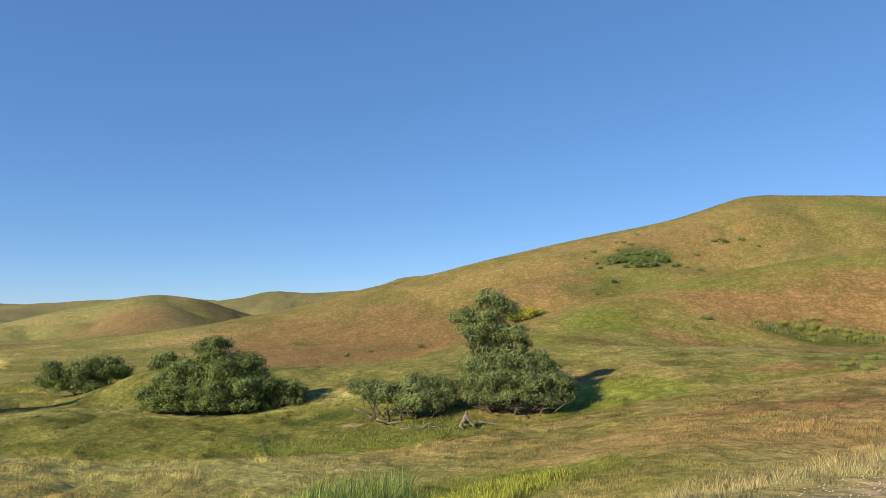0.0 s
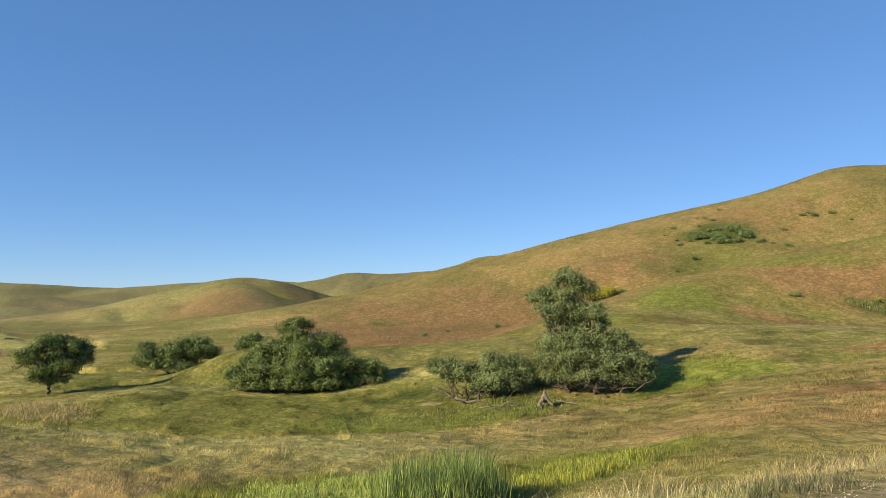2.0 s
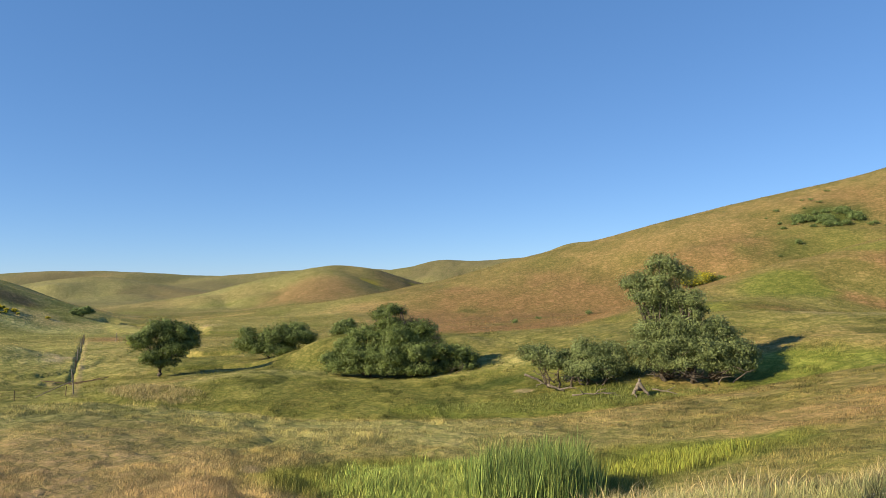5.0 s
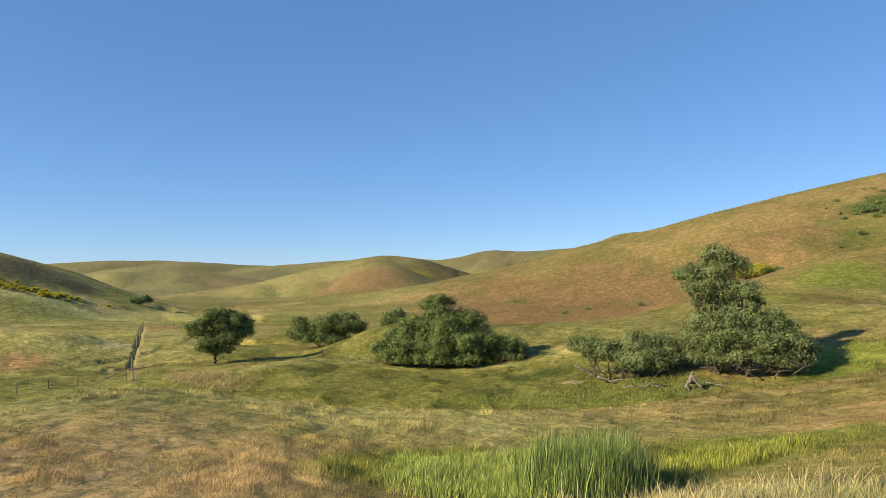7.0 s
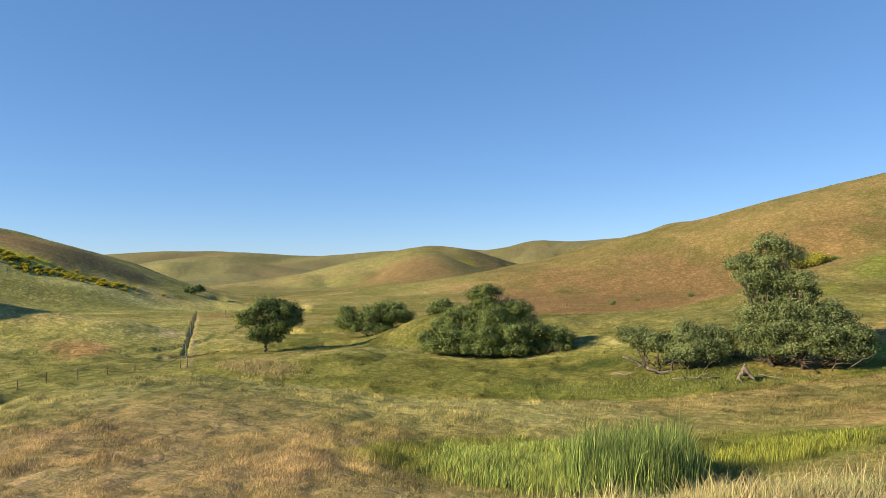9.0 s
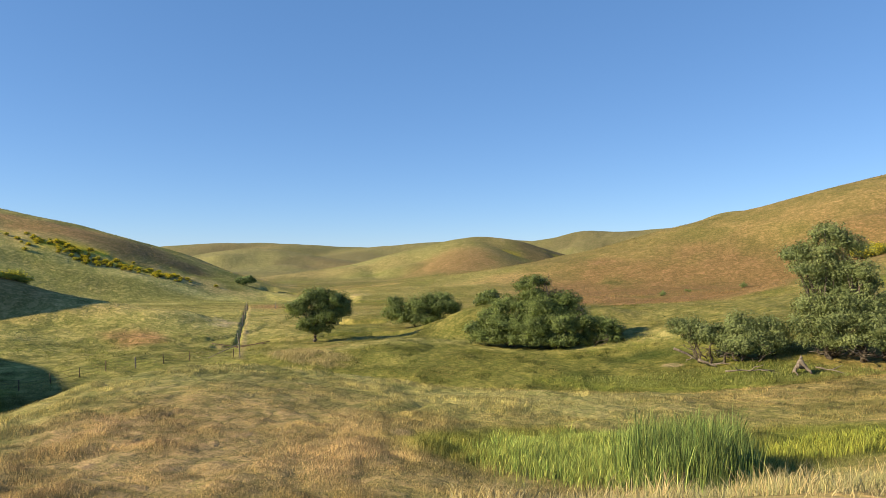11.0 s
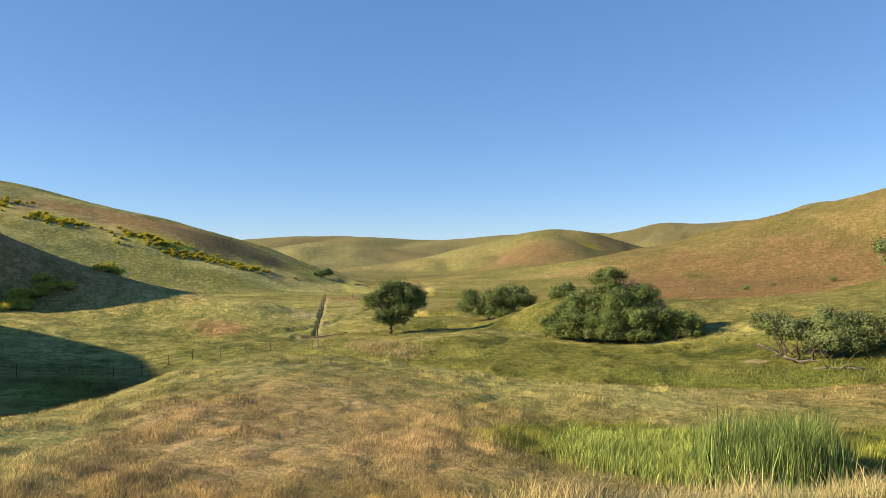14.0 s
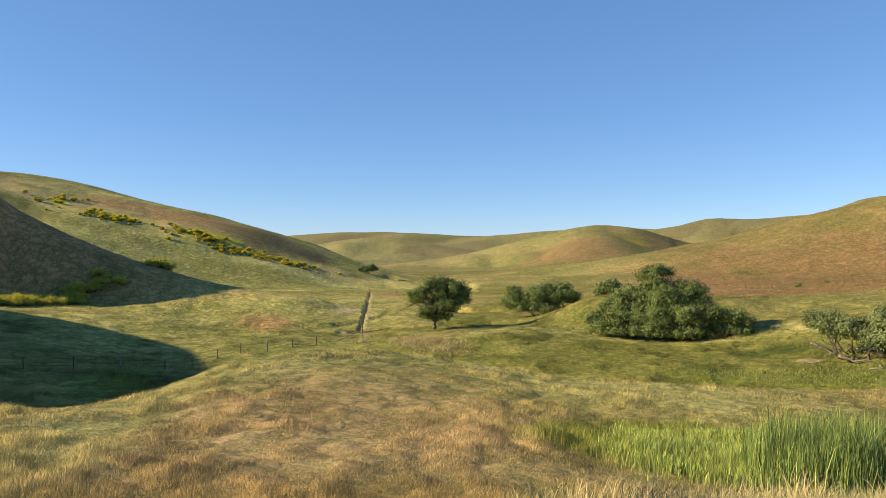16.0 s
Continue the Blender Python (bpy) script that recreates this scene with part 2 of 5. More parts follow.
def near_height(x, y):
    """Bench, creek bed, second bench and terrace, by the lines above; beyond them the valley floor."""
    az = np.clip(np.degrees(np.arctan2(-x, y)), -60, 100)
    r = np.hypot(x, y)
    rs, zs = [np.full(x.shape, 13.0)], [None]
    for grid, lr, lz in NEAR_LINES:
        rs.append(np.interp(az, grid, lr))
        zs.append(np.interp(az, grid, lz))
    zs[0] = zs[1] + 0.25
    # behind the brow of the second bench the ground falls away
    rs.insert(5, rs[4] + 5.0)
    zs.insert(5, zs[4] + (zs[-1] - zs[4]) * 5.0 / (rs[-1] - rs[4]) - np.interp(az, (14, 19, 27, 32, 36, 40, 48, 54), (0, 0.55, 0.6, 0.2, 0.2, 0.55, 0.5, 0)))
    # behind the lip of the terrace the ground dips before the hill
    rs.append(rs[-1] + 9.0)
    zs.append(zs[-1] - np.interp(az, (-14, -8, 8, 20), (1.0, 0.5, 0.6, 0.0)))
    for d, far in ((165, (6.0, 3.0, 0.5, 1.2, 4.0)), (300, (6.0, 3.0, 0.0, 0.3, 3.0)), (600, (4.0, 3.0, 1.0, 1.0, 3.0)), (1500, (5.0,) * 5), (4600, (5.0,) * 5)):
        rs.append(np.full(x.shape, float(d)))
        zs.append(np.interp(az, (-20, 5, 28, 50, 70), far))
    rs, zs = np.array(rs), np.array(zs)
    dz = np.diff(zs, axis=0) / np.diff(rs, axis=0)
    a, b = dz[:-1], dz[1:]
    slope = np.zeros_like(zs)
    slope[1:-1] = np.where(a * b > 0, 2 * a * b / np.where(np.abs(a + b) < 1e-9, 1e-9, a + b), 0)
    out = np.where(r <= rs[0], zs[0], zs[-1])
    for i in range(len(rs) - 1):
        m = (r > rs[i]) & (r <= rs[i + 1])
        h = (rs[i + 1] - rs[i])[m]
        t = (r[m] - rs[i][m]) / h
        out[m] = ((1 + 2 * t) * (1 - t) ** 2 * zs[i][m] + t * (1 - t) ** 2 * h * slope[i][m]
                  + t * t * (3 - 2 * t) * zs[i + 1][m] + t * t * (t - 1) * h * slope[i + 1][m])
    return out


def land_height(x, y):
    """Height of the ground, vectorised."""
    x, y = np.asarray(x, float), np.asarray(y, float)
    r = np.hypot(x, y)
    z = near_height(x, y)
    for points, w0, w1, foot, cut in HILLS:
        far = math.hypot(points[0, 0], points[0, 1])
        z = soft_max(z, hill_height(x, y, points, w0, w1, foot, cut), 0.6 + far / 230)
    s = bank_distance(x, y)
    bank = 6.4 + 0.05 * value_noise(x, y, 1.3, 3) - 0.21 * (s - VERGE + np.sqrt((s - VERGE) ** 2 + 0.12))
    z = soft_max(z, bank, 0.35)
    # creek bed, cut banks and the eroded ditch beside the track
    for ax, ay, bx, by, deep, w in GROOVES:
        t = np.clip(((x - ax) * (bx - ax) + (y - ay) * (by - ay)) / ((bx - ax) ** 2 + (by - ay) ** 2), 0, 1)
        d = np.hypot(x - ax - t * (bx - ax), y - ay - t * (by - ay)) + 0.25 * w * value_noise(x, y, 1.5, 61)
        z = z - deep * (1 - step(0.3 * w, w, d)) * (0.7 + 0.3 * value_noise(x, y, 3.0, 63))
    # hummocks and small relief of the grass sward, larger swells far off
    off = step(5.5, 9, s)
    lumps = 0.07 * (1 - step(38, 60, r)) * np.abs(value_noise(x, y, 0.85, 5)) + 0.12 * (1 - step(80, 130, r)) * np.abs(value_noise(x, y, 1.9, 7))
    z = z + off * (lumps - 0.06 + 0.16 * fbm(x, y, 7.5, 9, 2)) + step(42, 90, r) * 0.30 * fbm(x, y, 15, 19, 2) + step(80, 200, r) * (0.7 * fbm(x, y, 30, 21, 3)) + step(300, 900, r) * 2.0 * fbm(x, y, 160, 31, 3)
    return z


# polar sheet round the stand, fine where the view goes, out past the horizon
AZ = np.radians(np.concatenate([np.arange(-34, 66, 0.15), np.arange(66, 326, 2.0)]))
RAD = np.concatenate([[0.4, 0.8, 1.2, 1.6], 2.0 * 1.05 ** np.arange(0, 33), 10.0 * 1.0152 ** np.arange(0, 60), np.exp(np.arange(math.log(24.75), math.log(112), 0.0075)), 112 * 1.018 ** np.arange(0, 220)])
RAD = RAD[RAD < 4700]
_rr, _aa = np.meshgrid(RAD, AZ, indexing="ij")
GX, GY = -_rr * np.sin(_aa), _rr * np.cos(_aa)
GZ = land_height(GX.ravel(), GY.ravel()).reshape(GX.shape)


def ground_z(x, y):
    """Height of the sheet at points, read from its own grid."""
    x, y = np.atleast_1d(np.asarray(x, float)), np.atleast_1d(np.asarray(y, float))
    az = np.arctan2(-x, y)
    az = np.where(az < AZ[0], az + 2 * np.pi, az)
    i = np.clip(np.searchsorted(RAD, np.hypot(x, y)) - 1, 0, len(RAD) - 2)
    j = np.clip(np.searchsorted(AZ, az) - 1, 0, len(AZ) - 2)
    u = np.clip((np.hypot(x, y) - RAD[i]) / (RAD[i + 1] - RAD[i]), 0, 1)
    v = np.clip((az - AZ[j]) / (AZ[j + 1] - AZ[j]), 0, 1)
    return (GZ[i, j] * (1 - u) + GZ[i + 1, j] * u) * (1 - v) + (GZ[i, j + 1] * (1 - u) + GZ[i + 1, j + 1] * u) * v


def ground_at(x, y):
    return float(ground_z(x, y)[0])


def at(az, d, up=0.0):
    """A place on the ground: degrees to the left of straight ahead, metres from the stand."""
    a = radians(az)
    x, y = -d * math.sin(a), d * math.cos(a)
    return Vector((x, y, ground_at(x, y) + up))

# ---- what grows where ----
# colours of the sward (linear albedo)
GREEN, STRAW, RUST = np.array((0.205, 0.200, 0.066)), np.array((0.395, 0.300, 0.145)), np.array((0.286, 0.191, 0.099))
LUSH, WEED, BARE = np.array((0.192, 0.226, 0.055)), np.array((0.075, 0.105, 0.028)), np.array((0.400, 0.330, 0.230))
# hill-flank shade put into the colour, with some dark scrub
FLANK_SHADE = np.array((0.150, 0.118, 0.062))
PALE, MUSTARD = np.array((0.300, 0.282, 0.118)), np.array((0.480, 0.420, 0.030))
# patches of each: x, y, half-length, half-breadth (m), turn (degrees), strength
PATCHES = {
    "straw": [(15.6, 178.0, 20.3, 9.3, -5, 0.70), (45.5, 189.3, 22.2, 9.6, -14, 0.70), (-2.1, 34.1, 7.8, 6.2, 4, 0.90), (5.7, 28.5, 4.4, 3.0, -11, 0.80), (-14.9, 41.6, 10.1, 3.0, 20, 0.35), (10.2, 26.6, 4.3, 2.4, -21, 0.50), (-94.2, 155.7, 9.7, 9, 31, 0.90), (-83.4, 124.8, 5.7, 9, 34, 0.60),
              (-31.0, 47.7, 3.2, 2.6, 33, 1.20), (-63.7, 52.3, 12.5, 3.4, 50, 0.50), (-16.2, 16.0, 6.1, 4.8, 45, 1.10), (-16.2, 11.5, 4.0, 4.4, 54, 1.00), (-9.0, 24.7, 6.0, 1.0, 19, 0.50), (-48.0, 152.0, 10, 7, 18, 0.80)],
    "rust": [(-23.5, 139.7, 16.1, 24, 10, 1.10), (-9.5, 149.7, 15.9, 22, 4, 1.00), (-20.8, 97, 8.4, 13, 13, 1.00), (11.1, 153.3, 15.2, 18.2, -4, 0.70), (61.7, 181.7, 20.4, 10.0, -19, 0.60), (48.2, 103.3, 14.7, 8.4, -25, 1.10), (60.6, 107.1, 7.5, 7.2, -30, 1.00),
             (72.8, 185.0, 13.6, 6.3, -21, 0.50), (39.5, 88.0, 18.8, 2.6, -23, 1.00), (23.7, 51.2, 5.1, 1.7, -25, 0.80), (15.0, 31.5, 4.0, 2.1, -25, 0.80), (26.6, 162.8, 18.8, 11.5, -9, 0.60), (-12, 94, 14, 11, 5, 1.1), (-3, 108, 14, 14, 0, 0.8)],
    "lush": [(20.0, 97.6, 4.9, 6.0, -12, 1.20), (41.6, 163.2, 8.9, 10.7, -14, 0.65), (14.1, 82.6, 5.7, 6.0, -10, 0.80), (40.4, 114.2, 11.0, 3.2, -19, 0.90), (58.4, 120.7, 11.2, 4.5, -26, 0.90), (10.8, 48.8, 4.2, 5.4, -13, 0.90), (-4.9, 45.3, 7.8, 2.2, 6, 0.90), (112.3, 194.0, 11.9, 9.4, -30, 1.00),
             (-152.8, 271.2, 9, 4.7, 29, 0.70), (-173.0, 235.9, 15.5, 7, 36, 0.60), (-37.4, 25.0, 2.6, 4.6, 56, 1.00), (-3.9, 21.0, 5.8, 2.7, 6, 1.4), (2.5, 23.6, 3.6, 2.0, 0, 1.2), (-95, 330, 12, 30, 10, 0.8)],
    "weed": [(-24.5, 60.5, 4.5, 3.0, 20, 0.34), (44.0, 177.4, 8.3, 5.9, -14, 0.70), (32.4, 155.1, 7.2, 12.6, -12, 0.45), (47.9, 95.3, 8.9, 3.1, -27, 0.60), (-26.4, 143.7, 3.3, 6.3, 10, 0.40), (-7.1, 51.8, 3.0, 1.6, 8, 0.60), (-10.1, 47.9, 2.2, 1.5, 12, 0.45), (19, 142, 4, 4, 0, 0.6)],
    # shaded far flanks and gullies, painted as dark brown patches
    "flank_shade": [(-115.6, 111.5, 8.5, 9.5, 46, 0.80), (-108.3, 116.6, 6.0, 5.5, 43, 0.80), (-88, 330, 15, 20, 16, 1.4), (-342.3, 483.4, 12, 18, 35, 1.4), (-512.4, 864.2, 40, 60, 31, 1.3), (-136.8, 640, 34, 40, 12, 1.2), (-420, 560, 24, 16, 30, 0.8)],
    "pale": [(-98.8, 88, 30.0, 15, 49, 1.30), (-407.7, 465.4, 60, 80, 41, 1.3), (-148.1, 282.6, 28, 26, 28, 1.1), (-80, 105, 22, 12, -50, 0.6), (-138, 92, 26, 20, -20, 0.5)],
    "bare": [(-71.1, 123.0, 2.4, 4.0, 30, 0.40), (-116.1, 168.5, 4.7, 8.0, 35, 0.60), (-4.4, 49.2, 0.9, 0.5, 5, 1.00), (26, 66.5, 3.4, 0.5, -23, 0.80), (-11.0, 20.6, 0.7, 0.7, 28, 0.60), (-52, 60, 5, 2, -40, 0.4)],
    "mustard": [(-91, 214, 12, 4, 20, 1.0), (-86, 332, 9, 4, 20, 0.8), (-131.6, 87.2, 6.0, 3.0, 56, 0.70), (-143.8, 84.5, 1.6, 3.8, 59, 0.70), (-115.3, 97.4, 6.9, 3.4, 50, 0.70), (-106.3, 104.0, 8.0, 2.6, 46, 0.65), (-100, 310, 8, 3, 10, 0.6)],
}
PATCHES["rust"] += [(-112, 268, 17, 26, 23, 1.0), (-52.2, 48.9, 2.4, 3.1, 47, 0.90), (-65.0, 88.3, 5.0, 8.0, 36, 0.70), (-321.9, 503.1, 26, 34, 33, 1.4), (-742.6, 911.9, 80.3, 96.4, 39, 0.70), (-143.0, 98.5, 7.9, 5.5, 55, 1.00), (-128.8, 105.9, 9.9, 8.4, 50, 1.00),
                    (-33.8, 160, 9, 8.0, 12, 0.80), (-67.4, 46.3, 3.7, 2.2, 55, 0.60), (-84, 38, 16, 34, -10, 0.9), (-118, 285, 10, 12, 0, 0.5)]


def patch(kind, x, y):
    total = np.zeros(x.shape)
    far = 5 * step(90, 260, np.hypot(x, y))
    wx, wy = x + 2.2 * fbm(x, y, 7, 71, 2) + far * fbm(x, y, 38, 73, 3), y + 2.2 * fbm(x, y, 7, 77, 2) + far * fbm(x, y, 38, 79, 3)
    for px, py, a, b, turn, strength in PATCHES[kind]:
        c, s = math.cos(radians(turn)), math.sin(radians(turn))
        u, v = ((wx - px) * c + (wy - py) * s) / a, (-(wx - px) * s + (wy - py) * c) / b
        total = np.maximum(total, strength * np.exp(-0.7 * (u * u + v * v) ** 1.3))
    return total


def cover(x, y):
    """Colour of the sward at points, from the patches and two sizes of mottling."""
    x, y = np.asarray(x, float), np.asarray(y, float)
    r = np.hypot(x, y)
    s = bank_distance(x, y)
    big, mid = fbm(x, y, 24, 101, 3), fbm(x, y, 5, 107, 3)
    # mottling grows with distance, so that far slopes are streaked in broad bands
    wide = fbm(x, y, 60, 113, 3)
    fine = fbm(x, y, 1.3, 127, 2)
    col = GREEN[None] + (PALE - GREEN)[None] * np.clip(0.5 + 0.6 * mid + 0.5 * big, 0, 1)[:, None]
    # dry and green drifts on the valley floor
    drift = fbm(x, y, 12, 109, 3) + 0.25 * mid
    col = col + (STRAW[None] * 0.92 - col) * ((0.7 - 0.6 * step(50, 62, r) * (1 - step(140, 190, r))) * step(0.10, 0.55, drift))[:, None]
    col = col + (np.array((0.165, 0.185, 0.050))[None] - col) * (0.7 * step(0.12, 0.5, -drift))[:, None]

    def lay(kind, tone, edge=0.42, soft=0.30, extra=0.0, far_share=1.0):
        nonlocal col
        m = step(edge - soft, edge + soft, patch(kind, x, y) + 0.30 * mid + 0.12 * fine + extra) * (1 - (1 - far_share) * step(80, 130, r))
        col = col + (tone[None] - col) * m[:, None]

    far = step(110, 220, r)
    lay("straw", STRAW, extra=0.16 * big + far * (0.06 + 0.45 * wide))
    # the green faces below the two benches, with paler brows
    az = np.clip(np.degrees(np.arctan2(-x, y)), -60, 100)
    re, rb = (np.interp(az, NEAR_LINES[i][0], NEAR_LINES[i][1]) for i in (1, 3))
    u = (r - re) / (rb - re) + 0.05 * mid
    face = step(0.03, 0.12, u) * (1 - step(0.90, 0.98, u)) * step(-12, 0, az) * (1 - 0.65 * step(36, 42, az))
    col = col + (GREEN[None] * np.array((0.98, 1.05, 0.92)) * (1 + 0.25 * mid)[:, None] - col) * (0.92 * face)[:, None]
    brow = step(0.86, 0.95, u) * (1 - step(1.02, 1.12, u)) * step(-2, 6, az) * (1 - step(32, 40, az))
    col = col + (np.array((0.330, 0.325, 0.130))[None] - col) * (0.75 * brow)[:, None]
    # the grassy bank behind the willows
    shelf = step(1.02, 1.12, u) * (1 - step(70, 81, r)) * (1 - step(17, 23, az))
    col = col + (np.array((0.205, 0.205, 0.070))[None] - col) * (0.7 * shelf * np.clip(0.8 + 0.7 * mid, 0, 1))[:, None]
    # the top of the near bench: tan near the road, paler olive towards its edge
    top = (1 - step(0.0, 0.06, u)) * step(14, 17, r) * step(-14, -4, az)
    tan = np.clip(0.5 + 0.9 * big + 0.4 * mid - 0.8 * step(19, 31, r) + 0.40 * step(6, 22, az) + 0.15, 0, 1)[:, None]
    sward = tan * np.array((0.392, 0.314, 0.186)) + (1 - tan) * np.array((0.312, 0.290, 0.126))
    col = col + (sward - col) * (0.75 * top)[:, None]
    col = col + (np.array((0.375, 0.372, 0.165))[None] - col) * (0.85 * step(-0.45, -0.15, u) * (1 - step(0.0, 0.05, u)) * step(2, 12, az))[:, None]
    # the drier ground towards the right-hand terrace
    ripe = (1 - step(-8, 3, az)) * step(22, 27, r) * (1 - step(56, 64, r)) * np.clip(0.55 + 0.7 * drift + 0.4 * mid, 0, 1)
    col = col + (np.array((0.352, 0.262, 0.128))[None] - col) * (0.75 * ripe)[:, None]
    lay("pale", np.array((0.345, 0.342, 0.150)))
    # long drifts of dry and green grass across the valley floor
    cx, cy = 0.87 * x + 0.5 * y, -0.5 * x + 0.87 * y
    drifts = fbm(cx / 5.0, cy, 11, 181, 3) + 0.3 * mid
    vale = step(60, 80, r) * (1 - step(330, 450, r)) * step(16, 21, az)
    col = col + (np.array((0.400, 0.335, 0.165))[None] - col) * ((0.75 - 0.45 * (1 - step(95, 140, r))) * vale * step(0.12, 0.42, drifts))[:, None]
    col = col + (np.array((0.205, 0.215, 0.068))[None] - col) * (0.7 * vale * step(0.10, 0.40, -drifts))[:, None]
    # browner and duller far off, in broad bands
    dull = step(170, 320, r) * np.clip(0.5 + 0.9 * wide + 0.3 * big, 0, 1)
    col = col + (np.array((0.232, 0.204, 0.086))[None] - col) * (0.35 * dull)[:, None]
    # green hollows and small terraces left of the track
    left = step(34, 40, az) * step(44, 52, r)
    col = col + (np.array((0.262, 0.262, 0.100))[None] - col) * (0.55 * left * (1 - step(105, 130, r)) * np.clip(0.75 + 0.9 * drifts, 0, 1))[:, None]
    col = col * (1 + 0.30 * left * fbm(cx / 4.0, cy, 5, 183, 3) + 0.15 * left * fine)[:, None]
    away = step(230, 300, r)
    col = col + (RUST[None] * 0.95 - col) * (0.35 * away * step(0.05, 0.45, fbm(x, y, 80, 191, 3)))[:, None]
    col = col + (np.array((0.200, 0.205, 0.075))[None] - col) * (0.35 * away * step(0.05, 0.45, -fbm(x, y, 70, 199, 3)))[:, None]
    col = col + (WEED[None] * 1.1 - col) * (0.4 * away * step(0.25, 0.55, fbm(x, y, 16, 193, 3)))[:, None]
    dry = step(96, 112, r) * (1 - step(15, 19, az)) * (1 - step(300, 340, r)) * np.clip(0.72 + 0.5 * mid + 0.3 * big, 0, 1)
    col = col + (np.array((0.318, 0.240, 0.108))[None] - col) * (0.85 * dry)[:, None]
    lay("rust", RUST, edge=0.46, soft=0.42, extra=0.2 * big + 0.15 * wide)
    # scrubby mottling of the dry slopes, broader on the far hills
    slope = step(100, 130, r) * (1 - step(240, 300, r)) * (1 - step(38, 44, az))
    col = col + (GREEN[None] * 0.8 - col) * (0.42 * slope * step(0.05, 0.5, fbm(x, y, 8, 195, 3) + 0.4 * fbm(x, y, 26, 197, 2)))[:, None]
    lay("lush", LUSH, far_share=0.7, extra=0.25 * big)
    lay("weed", WEED)
    lay("flank_shade", FLANK_SHADE)
    lay("mustard", MUSTARD, 0.5, 0.2)
    lay("bare", BARE, 0.55, 0.2)
    # a worn path along the terrace
    rt = np.interp(az, NEAR_LINES[4][0], NEAR_LINES[4][1])
    worn = np.exp(-((r - rt + 1.0) / 1.3) ** 2) * (1 - step(-14, -9, az)) * np.clip(0.6 + mid, 0, 1)
    col = col + (BARE[None] * 0.85 - col) * (0.5 * worn)[:, None]
    bank = np.exp(-((r - rt - 13.0) / 5.0) ** 2) * (1 - step(-12, -6, az))
    col = col + (RUST[None] * 0.85 - col) * (0.8 * bank)[:, None]
    # clump shadows put into the sward colour as dark tufts, with paler tips
    small, wider = fbm(x, y, 1.7, 131, 2), fbm(x, y, 3.4 + 0 * r, 133, 2)
    tuft = step(0.10, 0.50, 0.7 * small + 0.5 * wider + 0.10 * big) * step(12, 18, r) * (1 - step(60, 120, r))
    tips = step(0.12, 0.5, -0.7 * small - 0.4 * wider) * step(12, 18, r) * (1 - step(60, 120, r))
    col = col * (1 + 0.16 * tips)[:, None]
    col = col + (0.50 * col * np.array((0.9, 1.0, 0.9)) + 0.05 * WEED[None] - col) * (0.8 * tuft * (0.55 + 0.45 * step(30, 40, r)))[:, None]
    # the road, its worn verge of straw, and the green outer bank
    verge = step(3.8, 4.3, s + 0.4 * mid) * (1 - step(8.0, 12.0, s + 0.8 * mid)) * (1 - step(25, 34, az + 4 * mid))
    col = col + (np.array((0.430, 0.360, 0.175))[None] - col) * (0.85 * verge)[:, None]
    col = col + (GREEN[None] * 1.1 - col) * (0.5 * verge * step(0.1, 0.5, big + fine * 0.4))[:, None]
    road = 1 - step(3.9, 4.3, s + 0.3 * mid)
    col = col + (BARE[None] - col) * road[:, None]
    # cattle path and fence-line track that climb the valley
    for (ax, ay), (bx, by), w in (((-35.8, 44.2), (-67.0, 85.0), 0.2), ((-52, 62), (-62, 68), 0.2), ((-44.6, 52.1), (-40.0, 53.0), 0.3)):
        t = np.clip(((x - ax) * (bx - ax) + (y - ay) * (by - ay)) / ((bx - ax) ** 2 + (by - ay) ** 2), 0, 1)
        d = np.hypot(x - ax - t * (bx - ax), y - ay - t * (by - ay))
        m = 0.5 * (1 - step(w * 0.5, w * 1.5, d + 0.15 * fine))
        col = col + (BARE[None] * 0.8 - col) * m[:, None]
    # haze painted into the distant sward, paler and greyer with range
    haze = 0.10 * step(110, 190, r) + 0.30 * step(220, 420, r)
    col = col + (np.array((0.300, 0.288, 0.180))[None] - col) * haze[:, None]
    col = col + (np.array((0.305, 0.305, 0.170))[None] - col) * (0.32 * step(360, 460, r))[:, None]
    col = col * (1 + 0.14 * step(33, 39, az) * step(55, 75, r) * (1 - step(230, 300, r)) + 0.10 * vale)[:, None]
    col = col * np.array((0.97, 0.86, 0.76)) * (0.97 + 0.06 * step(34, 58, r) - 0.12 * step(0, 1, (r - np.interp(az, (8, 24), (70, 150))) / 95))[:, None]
    return np.clip(col * (1 + 0.12 * fine + 0.10 * mid)[:, None], 0.01, 0.8)

